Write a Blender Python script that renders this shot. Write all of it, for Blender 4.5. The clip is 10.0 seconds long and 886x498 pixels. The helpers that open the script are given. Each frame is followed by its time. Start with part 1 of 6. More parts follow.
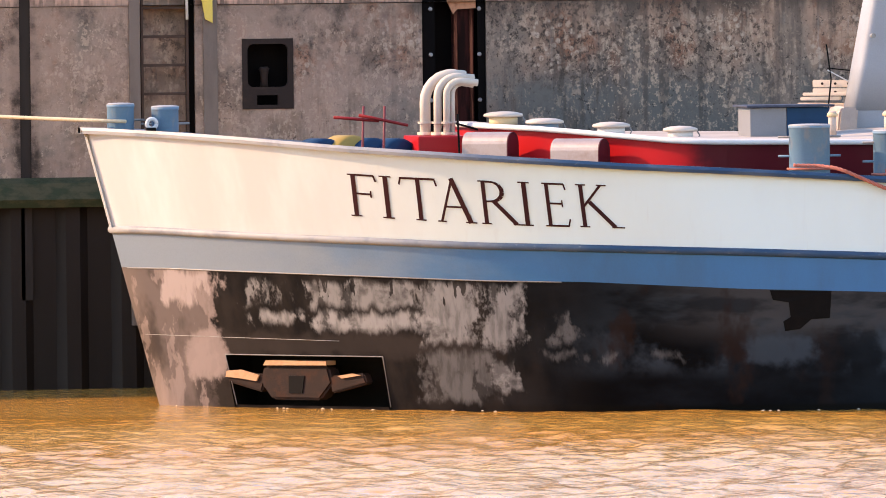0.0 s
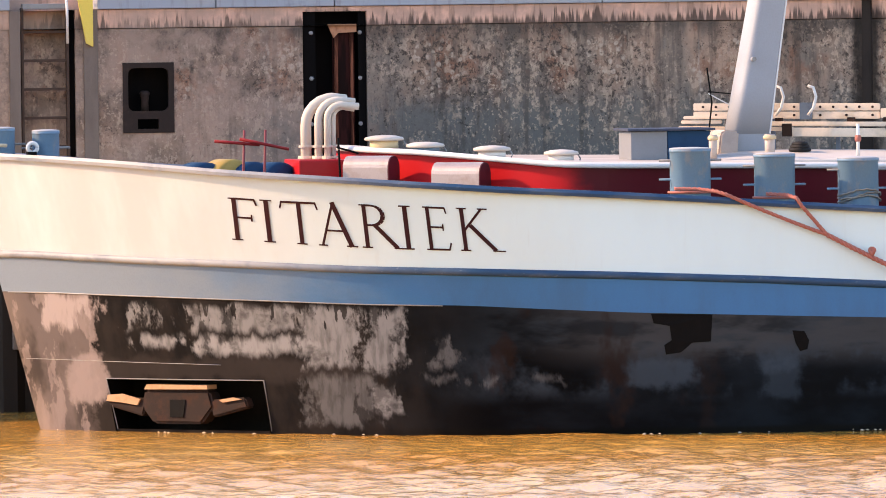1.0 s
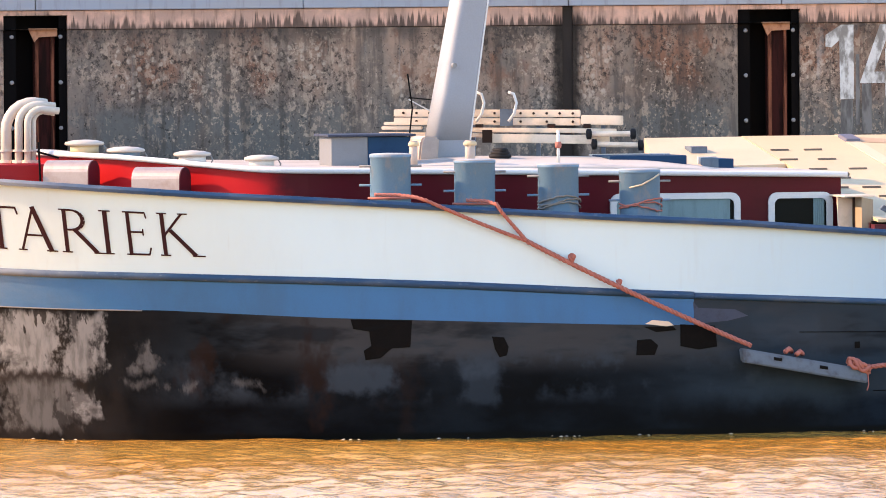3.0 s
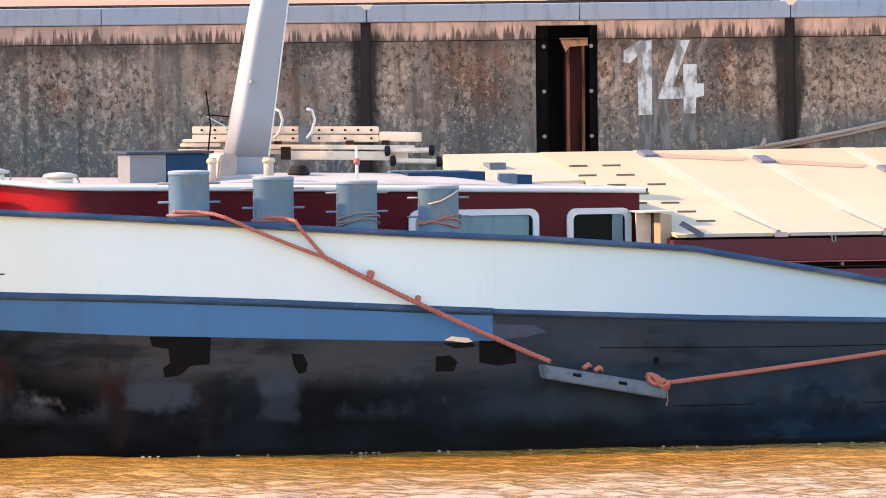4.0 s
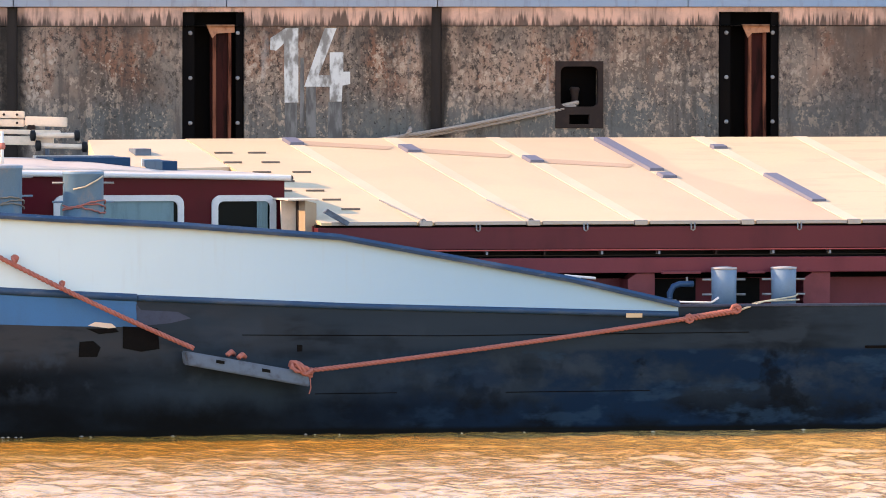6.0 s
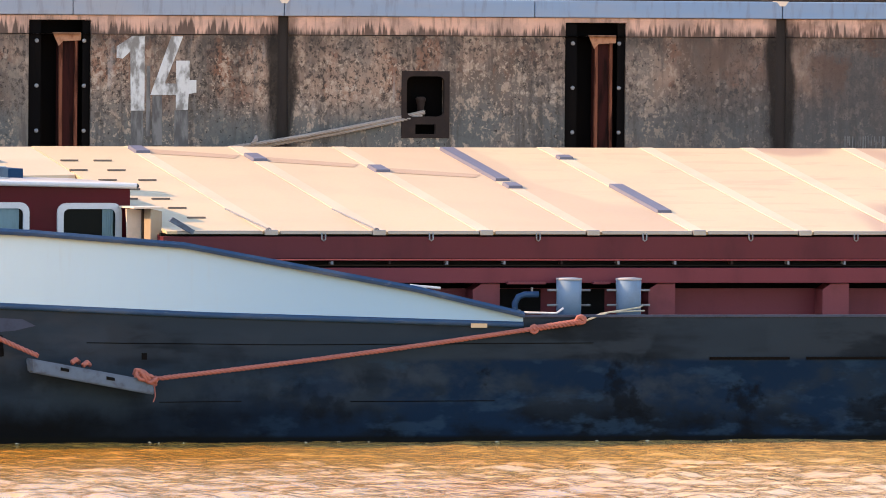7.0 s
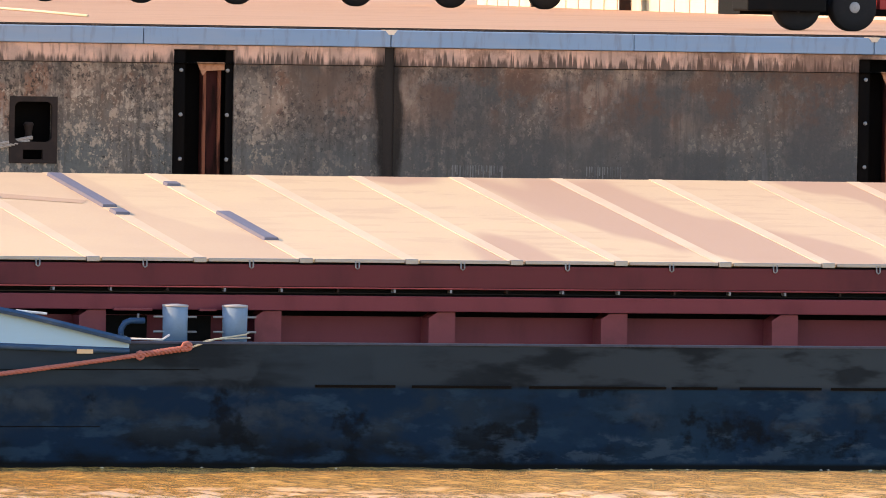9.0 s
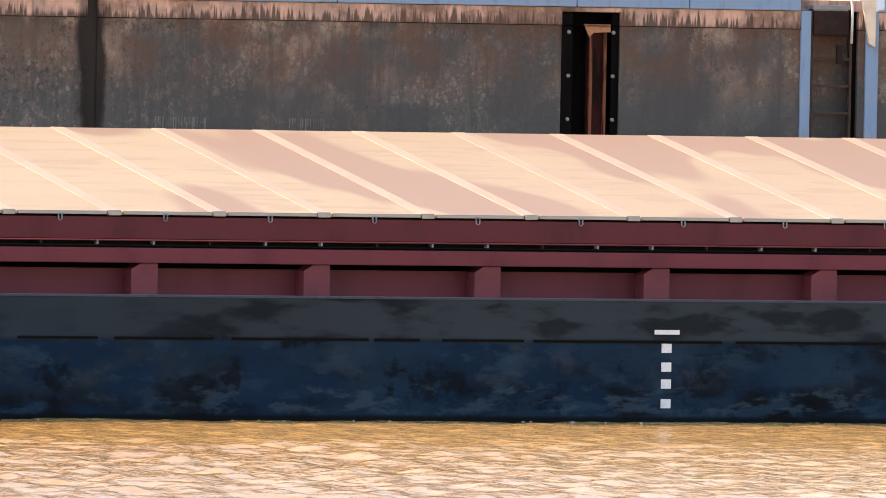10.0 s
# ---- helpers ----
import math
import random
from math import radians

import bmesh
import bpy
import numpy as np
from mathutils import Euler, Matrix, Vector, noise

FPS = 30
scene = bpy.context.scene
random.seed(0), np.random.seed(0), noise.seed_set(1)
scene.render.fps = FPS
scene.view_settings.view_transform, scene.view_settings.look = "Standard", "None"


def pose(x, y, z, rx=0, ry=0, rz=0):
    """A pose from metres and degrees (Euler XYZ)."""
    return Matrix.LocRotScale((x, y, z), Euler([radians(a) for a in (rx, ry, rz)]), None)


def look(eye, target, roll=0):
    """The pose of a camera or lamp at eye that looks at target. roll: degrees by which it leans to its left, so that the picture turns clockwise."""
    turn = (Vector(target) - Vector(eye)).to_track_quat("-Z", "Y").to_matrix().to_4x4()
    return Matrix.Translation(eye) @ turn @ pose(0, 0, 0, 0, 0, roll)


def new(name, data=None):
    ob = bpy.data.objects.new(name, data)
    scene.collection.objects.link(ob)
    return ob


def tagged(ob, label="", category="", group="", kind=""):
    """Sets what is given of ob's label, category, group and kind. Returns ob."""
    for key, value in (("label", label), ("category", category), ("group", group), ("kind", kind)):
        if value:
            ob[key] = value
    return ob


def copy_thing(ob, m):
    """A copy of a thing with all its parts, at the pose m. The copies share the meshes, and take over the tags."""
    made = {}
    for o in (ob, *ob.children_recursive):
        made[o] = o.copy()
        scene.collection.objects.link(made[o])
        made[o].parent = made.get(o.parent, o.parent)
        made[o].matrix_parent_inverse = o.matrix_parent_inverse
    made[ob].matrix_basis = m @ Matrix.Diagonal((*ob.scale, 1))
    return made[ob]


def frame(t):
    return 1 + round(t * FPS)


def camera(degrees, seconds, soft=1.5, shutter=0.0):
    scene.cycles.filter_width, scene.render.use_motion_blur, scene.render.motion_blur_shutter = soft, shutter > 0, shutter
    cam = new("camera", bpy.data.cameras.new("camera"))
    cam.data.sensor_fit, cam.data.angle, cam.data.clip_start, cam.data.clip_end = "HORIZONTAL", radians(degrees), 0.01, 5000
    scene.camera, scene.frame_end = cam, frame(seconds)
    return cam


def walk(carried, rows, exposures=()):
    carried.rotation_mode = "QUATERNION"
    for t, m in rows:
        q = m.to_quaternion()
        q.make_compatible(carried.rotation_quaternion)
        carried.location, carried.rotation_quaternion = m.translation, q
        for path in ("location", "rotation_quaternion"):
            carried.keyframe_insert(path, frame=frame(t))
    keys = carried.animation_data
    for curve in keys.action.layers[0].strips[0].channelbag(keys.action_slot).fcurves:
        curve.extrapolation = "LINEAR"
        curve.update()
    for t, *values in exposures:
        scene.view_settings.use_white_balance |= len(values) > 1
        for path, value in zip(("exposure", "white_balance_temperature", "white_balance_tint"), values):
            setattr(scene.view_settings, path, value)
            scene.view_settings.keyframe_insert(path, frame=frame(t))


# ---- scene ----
# ---- camera: it stands across the basin and turns where it stands ----
cam = camera(4.0822, 10.0, soft=0.95)
EYE = (0.0, -127.0, 5.2)
TURNS = [
    (0.0, 11.1604, -1.5265, -0.6498),
    (0.5, 11.4420, -1.4738, -0.5840),
    (0.8, 11.6148, -1.4409, -0.6534),
    (1.0, 11.7106, -1.4234, -0.6981),
    (1.5, 11.9926, -1.4230, -0.6457),
    (2.0, 12.3275, -1.4280, -0.5451),
    (2.2, 12.4599, -1.4271, -0.5044),
    (3.3, 13.3673, -1.3948, -0.4585),
    (3.5, 13.5539, -1.3798, -0.5059),
    (3.8, 13.8338, -1.3556, -0.5961),
    (4.0, 14.0224, -1.3431, -0.5856),
    (4.3, 14.2131, -1.3416, -0.4470),
    (4.5, 14.3383, -1.3445, -0.3176),
    (4.7, 14.4923, -1.3545, -0.1834),
    (5.0, 14.7267, -1.3702, -0.0128),
    (5.5, 15.1926, -1.3955, 0.0596),
    (6.0, 15.6611, -1.4087, 0.0694),
    (6.2, 15.8510, -1.4166, 0.1089),
    (7.3, 16.5519, -1.3283, 0.5617),
    (7.5, 16.6891, -1.3093, 0.6318),
    (8.0, 17.0737, -1.2659, 0.7615),
    (8.5, 17.5750, -1.2371, 0.9450),
    (8.7, 17.8115, -1.2261, 0.9743),
    (9.0, 18.1855, -1.2147, 0.9587),
    (9.5, 18.8696, -1.2193, 0.9073),
    (9.7, 19.1406, -1.2943, 0.9629),
    (10.0, 19.5595, -1.4137, 1.1088),
]
EXPOSURES = [(0.0, 1.64, 7150, 24), (3.5, 1.83, 7100, 22), (8.0, 1.57, 7250, 21), (10.0, 1.49, 7300, 20)]
walk(cam, [(t, pose(*EYE, 90 + pitch, 0, -yaw) @ pose(0, 0, 0, 0, 0, roll)) for t, yaw, pitch, roll in TURNS], EXPOSURES)

# ---- world and sun ----
SUN_AZ, SUN_EL = 107.0, 29.0          # degrees from the ship's near side towards the bow; height
to_sun = Vector((-math.sin(radians(SUN_AZ)) * math.cos(radians(SUN_EL)), -math.cos(radians(SUN_AZ)) * math.cos(radians(SUN_EL)), math.sin(radians(SUN_EL))))
world = bpy.data.worlds.new("world")
scene.world = world
world.use_nodes = True
wn = world.node_tree.nodes
sky = wn.new("ShaderNodeTexSky")
sky.sky_type, sky.sun_disc = "NISHITA", False
sky.sun_elevation = radians(SUN_EL)
sky.sun_rotation = math.atan2(to_sun.x, to_sun.y)
sky.air_density, sky.dust_density, sky.ozone_density = 1.3, 0.4, 3.0
wn["Background"].inputs["Strength"].default_value = 0.15
world.node_tree.links.new(sky.outputs["Color"], wn["Background"].inputs["Color"])
sun = new("sun", bpy.data.lights.new("sun", "SUN"))
sun.data.energy, sun.data.angle, sun.data.color = 2.6, radians(0.6), (1.0, 0.70, 0.41)
sun.matrix_world = look(to_sun * 50, (0, 0, 0))


# ---- materials ----
def node(nt, kind, **values):
    n = nt.nodes.new(kind)
    for k, v in values.items():
        n.inputs[k].default_value = v
    return n


def coords(nt, scale=(1, 1, 1), spin=(0, 0, 0)):
    g = nt.nodes.new("ShaderNodeNewGeometry")
    m = nt.nodes.new("ShaderNodeMapping")
    m.inputs["Scale"].default_value = scale
    m.inputs["Rotation"].default_value = spin
    nt.links.new(g.outputs["Position"], m.inputs["Vector"])
    return m.outputs["Vector"]


def noise_tex(nt, scale, detail=4.0, rough=0.55, stretch=(1, 1, 1)):
    n = node(nt, "ShaderNodeTexNoise", Scale=scale, Detail=detail, Roughness=rough)
    nt.links.new(coords(nt, stretch), n.inputs["Vector"])
    return n.outputs["Fac"]


def ramp(nt, fac, lo, hi, a=0.0, b=1.0):
    r = nt.nodes.new("ShaderNodeMapRange")
    r.interpolation_type = "SMOOTHSTEP"
    r.inputs["From Min"].default_value, r.inputs["From Max"].default_value = lo, hi
    r.inputs["To Min"].default_value, r.inputs["To Max"].default_value = a, b
    nt.links.new(fac, r.inputs["Value"])
    return r.outputs["Result"]


def math_node(nt, op, a, b=0.5):
    m = nt.nodes.new("ShaderNodeMath")
    m.operation = op
    for socket, v in ((m.inputs[0], a), (m.inputs[1], b)):
        if isinstance(v, (int, float)):
            socket.default_value = v
        else:
            nt.links.new(v, socket)
    return m.outputs[0]


def mix(nt, fac, a, b):
    m = nt.nodes.new("ShaderNodeMix")
    m.data_type = "RGBA"
    if isinstance(fac, (int, float)):
        m.inputs[0].default_value = fac
    else:
        nt.links.new(fac, m.inputs[0])
    for socket, v in ((m.inputs[6], a), (m.inputs[7], b)):
        if isinstance(v, tuple):
            socket.default_value = (*v[:3], 1)
        else:
            nt.links.new(v, socket)
    return m.outputs[2]


def axis(nt, which):
    g = nt.nodes.new("ShaderNodeNewGeometry")
    s = nt.nodes.new("ShaderNodeSeparateXYZ")
    nt.links.new(g.outputs["Position"], s.inputs[0])
    return s.outputs[which]


def material(name, rough=0.6, metal=0.0):
    m = bpy.data.materials.new(name)
    m.use_nodes = True
    b = m.node_tree.nodes["Principled BSDF"]
    b.inputs["Roughness"].default_value, b.inputs["Metallic"].default_value = rough, metal
    return m, m.node_tree, b


def bump(nt, b, height, strength=0.3, distance=0.01):
    n = nt.nodes.new("ShaderNodeBump")
    n.inputs["Strength"].default_value, n.inputs["Distance"].default_value = strength, distance
    nt.links.new(height, n.inputs["Height"])
    nt.links.new(n.outputs["Normal"], b.inputs["Normal"])


def simple(name, rgb, dirt=None, amount=0.3, rough=0.55, metal=0.0, scale=3.0, streak=1.0, fine=60.0, relief=0.15, lo=0.45, hi=0.75, vary=0.0, spec=0.22, grain=0.16):
    """Paint, metal or cloth with soft dirt at one scale and grain at another."""
    m, nt, b = material(name, rough, metal)
    b.inputs["Specular IOR Level"].default_value = spec
    dirt = dirt or tuple(c * 0.55 for c in rgb)
    f1 = ramp(nt, noise_tex(nt, scale, 5, 0.6, (1, 1, 1 / streak)), lo, hi, 0, amount)
    f2 = noise_tex(nt, fine, 3)
    c = mix(nt, f1, rgb, dirt)
    c = mix(nt, ramp(nt, f2, 0.35, 0.75, 0, grain), c, tuple(x * 0.6 for x in rgb))
    if vary:
        oi = nt.nodes.new("ShaderNodeObjectInfo")
        c = mix(nt, ramp(nt, oi.outputs["Random"], 0, 1, 0, vary), c, dirt)
    nt.links.new(c, b.inputs["Base Color"])
    nt.links.new(ramp(nt, f1, 0, 1, rough, min(1, rough + 0.25)), b.inputs["Roughness"])
    bump(nt, b, f2, relief, 0.004)
    return m




def bulwark_paint():
    """White hull paint with faint runs; its colour shifts imitate light along the side."""
    m, nt, b = material("white_hull_paint", 0.38)
    b.inputs["Specular IOR Level"].default_value = 0.22
    c = mix(nt, ramp(nt, noise_tex(nt, 1.2, 5, 0.6, (1, 1, 0.35)), 0.45, 0.75, 0, 0.3), (0.575, 0.695, 0.71), (0.51, 0.58, 0.57))
    # Blue-grey aft puts the cool shade of that side into the paint.
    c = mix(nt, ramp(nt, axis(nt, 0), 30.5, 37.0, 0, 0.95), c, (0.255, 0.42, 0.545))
    # Greyed towards the stem to hold down the sunlit white.
    bow_grey = math_node(nt, "MULTIPLY", ramp(nt, axis(nt, 0), 26.6, 23.0, 0, 0.9), ramp(nt, noise_tex(nt, 1.5, 4, 0.6, (1, 1, 0.3)), 0.3, 0.6, 0.65, 1))
    c = mix(nt, bow_grey, c, (0.46, 0.445, 0.445))
    c = mix(nt, ramp(nt, noise_tex(nt, 10, 5, 0.6, (1, 1, 0.08)), 0.58, 0.72, 0, 0.10), c, (0.42, 0.39, 0.35))
    nt.links.new(c, b.inputs["Base Color"])
    bump(nt, b, noise_tex(nt, 1.6, 2), 0.08, 0.03)
    return m


WHITE = bulwark_paint()


def strake_paint():
    """Blue strake paint, chalked and paled towards the stem as the sun lights it."""
    m, nt, b = material("blue_hull_paint", 0.42)
    b.inputs["Specular IOR Level"].default_value = 0.2
    c = mix(nt, ramp(nt, noise_tex(nt, 2.0, 5, 0.6, (1, 1, 0.35)), 0.42, 0.70, 0, 0.5), (0.036, 0.142, 0.305), (0.042, 0.105, 0.19))
    edge = math_node(nt, "ADD", axis(nt, 0), ramp(nt, noise_tex(nt, 1.6, 5, 0.6, (0.7, 1, 2.0)), 0.3, 0.7, -0.3, 0.3))
    # Pale grey carries sunlight on the bow as well as chalking.
    c = mix(nt, ramp(nt, edge, 26.4, 23.4, 0, 0.9), c, (0.205, 0.25, 0.29))
    c = mix(nt, ramp(nt, noise_tex(nt, 60, 3), 0.35, 0.75, 0, 0.10), c, (0.04, 0.08, 0.13))
    nt.links.new(c, b.inputs["Base Color"])
    bump(nt, b, noise_tex(nt, 2.2, 3), 0.10, 0.02)
    return m


BLUE = strake_paint()


def rail_paint():
    """Blue rail paint, pale grey round the bow, rubbed along its edges."""
    m, nt, b = material("blue_rail_paint", 0.45)
    b.inputs["Specular IOR Level"].default_value = 0.22
    c = mix(nt, ramp(nt, noise_tex(nt, 4, 5, 0.6, (0.5, 1, 2)), 0.45, 0.70, 0, 0.5), (0.018, 0.056, 0.118), (0.085, 0.12, 0.17))
    bow_pale = math_node(nt, "MULTIPLY", ramp(nt, axis(nt, 0), 26.6, 23.8, 0, 0.95), ramp(nt, noise_tex(nt, 2.5, 4, 0.6), 0.3, 0.55, 0.6, 1))
    c = mix(nt, bow_pale, c, (0.30, 0.305, 0.31))
    c = mix(nt, ramp(nt, noise_tex(nt, 30, 4, 0.65, (0.3, 1, 1)), 0.60, 0.70, 0, 0.2), c, (0.30, 0.32, 0.35))
    nt.links.new(c, b.inputs["Base Color"])
    bump(nt, b, noise_tex(nt, 9, 3), 0.15, 0.006)
    return m


CAPBLUE = rail_paint()
BOLLARD = simple("bollard_paint", (0.120, 0.215, 0.305), (0.26, 0.255, 0.25), 0.6, 0.5, scale=7, streak=2, lo=0.5, hi=0.68)
BOLLARDCAP = simple("bollard_cap_lit", (0.36, 0.36, 0.37), (0.4, 0.36, 0.3), 0.35, 0.5, scale=8)
UPPERCOAMING = simple("upper_coaming_oxide_paint", (0.098, 0.014, 0.021), (0.040, 0.007, 0.011), 0.6, 0.45, scale=1.8, streak=2.5)
MAROON = simple("maroon_paint", (0.070, 0.010, 0.016), (0.04, 0.012, 0.013), 0.5, 0.42, scale=2.2, streak=2.5)
COAMING = simple("coaming_oxide_paint", (0.158, 0.028, 0.037), (0.062, 0.011, 0.015), 0.55, 0.5, scale=1.6, streak=3)
FRONTDARK = simple("handwheel_red_paint", (0.24, 0.014, 0.014), (0.12, 0.01, 0.01), 0.4, 0.45, scale=6)
ROOF = simple("roof_white_paint", (0.50, 0.445, 0.39), (0.24, 0.20, 0.17), 0.6, 0.5, scale=1.5)
TRIM = simple("white_trim_paint", (0.62, 0.61, 0.59), (0.5, 0.48, 0.45), 0.2, 0.4, scale=6)


def hatch_paint(name, stained, cream):
    """Cream deck paint: clean forward, rubbed to a pinkish tan in ragged patches further aft."""
    m, nt, b = material(name, 0.5)
    b.inputs["Specular IOR Level"].default_value = 0.2
    c = mix(nt, ramp(nt, noise_tex(nt, 1.1, 4, 0.5), 0.40, 0.65, 0, 0.35), cream, (0.53, 0.385, 0.24))
    where = ramp(nt, axis(nt, 0), 36.5, 44.0, 0.10, 0.95)
    worn = ramp(nt, noise_tex(nt, 0.8, 2, 0.4, (0.75, 0.16, 1)), 0.46, 0.51)
    faint = ramp(nt, noise_tex(nt, 2.0, 5, 0.6, (0.5, 1.6, 1)), 0.54, 0.60, 0, 0.35)
    tan = math_node(nt, "MULTIPLY", math_node(nt, "MAXIMUM", worn, faint), where)
    c = mix(nt, math_node(nt, "MULTIPLY", tan, stained), c, (0.445, 0.290, 0.190))
    oi = nt.nodes.new("ShaderNodeObjectInfo")
    c = mix(nt, ramp(nt, oi.outputs["Random"], 0, 1, 0, 0.22), c, (0.52, 0.35, 0.22))
    fine = noise_tex(nt, 30, 3)
    c = mix(nt, ramp(nt, fine, 0.35, 0.75, 0, 0.10), c, (0.36, 0.26, 0.17))
    nt.links.new(c, b.inputs["Base Color"])
    bump(nt, b, noise_tex(nt, 2.0, 3), 0.12, 0.02)
    return m


HATCH = hatch_paint("hatch_cover_cream", 1.0, (0.60, 0.46, 0.272))
HATCHRIB = hatch_paint("hatch_rib_cream", 0.05, (0.645, 0.51, 0.345))
ALU = simple("aluminium", (0.30, 0.29, 0.28), (0.2, 0.19, 0.18), 0.3, 0.42, 0.6, scale=4)
LADDERALU = simple("weathered_ladder", (0.76, 0.60, 0.46), (0.4, 0.33, 0.22), 0.5, 0.5, scale=5)
LADDERRUST = simple("rusted_ladder_paint", (0.060, 0.036, 0.026), (0.03, 0.018, 0.013), 0.6, 0.75, scale=9)
STEEL = simple("galvanised_steel", (0.24, 0.24, 0.24), (0.12, 0.09, 0.07), 0.5, 0.5, 0.3, scale=8)
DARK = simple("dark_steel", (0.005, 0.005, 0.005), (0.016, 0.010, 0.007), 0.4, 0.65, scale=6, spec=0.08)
RUBBER = simple("black_rubber", (0.010, 0.010, 0.011), (0.025, 0.022, 0.02), 0.4, 0.75, scale=8)
RUST = simple("rusty_steel", (0.018, 0.009, 0.007), (0.06, 0.025, 0.014), 0.7, 0.75, scale=7, relief=0.5)
CHANNELDARK = simple("channel_dark_rust", (0.040, 0.010, 0.008), (0.010, 0.006, 0.005), 0.9, 0.8, scale=7, streak=6, lo=0.42, hi=0.6, spec=0.1)
GUIDEPLATE = simple("lit_orange_plate", (0.42, 0.20, 0.11), (0.16, 0.05, 0.025), 0.7, 0.7, scale=14)
# Pale edge colour paints sunlight onto the anchor's lip and flukes.
ANCHORLIT = simple("anchor_lit_edge", (0.46, 0.27, 0.15), (0.3, 0.13, 0.06), 0.5, 0.7, scale=9)
ROPE = simple("orange_rope", (0.41, 0.145, 0.112), (0.22, 0.080, 0.068), 0.5, 0.9, scale=25, fine=160, relief=0.8)
ROPEPALE = simple("pale_rope", (0.55, 0.47, 0.33), (0.35, 0.28, 0.2), 0.5, 0.9, scale=25, fine=160, relief=0.8)
ROPEGREY = simple("grey_rope", (0.22, 0.20, 0.17), (0.12, 0.11, 0.1), 0.5, 0.9, scale=25, fine=160, relief=0.8)
LETTER = simple("lettering_dark_red", (0.026, 0.004, 0.008), (0.016, 0.004, 0.006), 0.3, 0.45)
WALLWHITE = simple("faded_white_wall_paint", (0.60, 0.60, 0.57), (0.17, 0.155, 0.135), 0.9, 0.8, scale=8, streak=2, lo=0.42, hi=0.60)
# Near-black that puts shade into the wall's recesses.
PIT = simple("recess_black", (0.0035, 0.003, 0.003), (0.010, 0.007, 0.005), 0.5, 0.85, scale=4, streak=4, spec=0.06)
PALEGREY = simple("pale_grey_paint", (0.185, 0.20, 0.22), (0.13, 0.13, 0.135), 0.3, 0.5)
PIPECREAM = simple("cream_pipe_paint", (0.52, 0.46, 0.39), (0.32, 0.25, 0.19), 0.5, 0.5, scale=5, streak=4)
FOOTPINK = simple("mast_foot_paint", (0.44, 0.36, 0.31), (0.3, 0.22, 0.18), 0.4, 0.5, scale=5)
STANCHION = simple("stanchion_oxide_paint", (0.19, 0.042, 0.048), (0.10, 0.03, 0.03), 0.4, 0.5, scale=5)
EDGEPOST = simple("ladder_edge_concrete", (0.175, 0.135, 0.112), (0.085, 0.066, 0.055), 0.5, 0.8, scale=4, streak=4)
LIME = simple("lime_runs", (0.19, 0.185, 0.175), (0.08, 0.075, 0.07), 0.8, 0.85, scale=12, streak=4, lo=0.40, hi=0.60)
JOINTMAT = simple("joint_dark_concrete", (0.030, 0.023, 0.019), (0.012, 0.010, 0.009), 0.5, 0.85, scale=5, streak=4)
NICHE = simple("niche_cast_iron", (0.030, 0.021, 0.018), (0.055, 0.036, 0.028), 0.6, 0.75, scale=6, spec=0.1)
FENDERRUST = simple("fender_rust_lit", (0.20, 0.068, 0.038), (0.030, 0.010, 0.007), 0.97, 0.8, scale=9, streak=9, lo=0.42, hi=0.58, spec=0.1)


def coping_paint():
    """Blue coping paint, turning grey towards the bow's end."""
    m, nt, b = material("steel_coping_blue_grey", 0.45)
    b.inputs["Specular IOR Level"].default_value = 0.25
    # Share of grey: rises towards the bow's end, broken by noise.
    worn = math_node(nt, "ADD", ramp(nt, axis(nt, 0), 44.0, 34.0, 0, 0.75), ramp(nt, noise_tex(nt, 1.6, 5, 0.6, (0.6, 1, 3)), 0.4, 0.7, 0, 0.25))
    c = mix(nt, worn, (0.19, 0.29, 0.42), (0.31, 0.315, 0.335))
    c = mix(nt, ramp(nt, noise_tex(nt, 12, 4, 0.6, (1, 1, 0.2)), 0.5, 0.7, 0, 0.35), c, (0.14, 0.12, 0.11))
    nt.links.new(c, b.inputs["Base Color"])
    bump(nt, b, noise_tex(nt, 25, 3), 0.1, 0.005)
    return m


COPING = coping_paint()
DRUMYELLOW = simple("dull_yellow_paint", (0.36, 0.24, 0.06), (0.2, 0.14, 0.05), 0.4, 0.5)
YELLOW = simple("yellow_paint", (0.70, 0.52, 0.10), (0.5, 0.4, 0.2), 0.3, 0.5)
QUAY = simple("quay_paving", (0.42, 0.255, 0.155), (0.28, 0.17, 0.105), 0.6, 0.85, scale=0.35)
FENCE = simple("pale_boarding", (0.66, 0.56, 0.42), (0.45, 0.36, 0.25), 0.4, 0.8, scale=0.5, streak=4)
PLANK = simple("grey_timber", (0.115, 0.150, 0.195), (0.06, 0.055, 0.06), 0.75, 0.8, scale=6)
SKYLIGHT = simple("blue_tarpaulin", (0.010, 0.042, 0.095), (0.006, 0.02, 0.05), 0.4, 0.5, scale=6, spec=0.1)
CURTAIN = simple("curtain_cloth", (0.17, 0.26, 0.27), (0.08, 0.11, 0.12), 0.4, 0.9, scale=14, streak=6)
PATCHDARK = simple("dark_touch_up_paint", (0.004, 0.0035, 0.0035), (0.010, 0.007, 0.006), 0.5, 0.5, scale=10, spec=0.05)
PATCHGREY = simple("grey_primer_patch", (0.045, 0.055, 0.085), (0.02, 0.022, 0.03), 0.5, 0.6, scale=7)
MARKWHITE = simple("draught_mark_white", (0.66, 0.68, 0.70), (0.3, 0.32, 0.34), 0.4, 0.6, scale=14)
RIMMAT = simple("wheel_rim_grey", (0.30, 0.30, 0.30), (0.1, 0.1, 0.1), 0.4, 0.5, 0.3, scale=9)
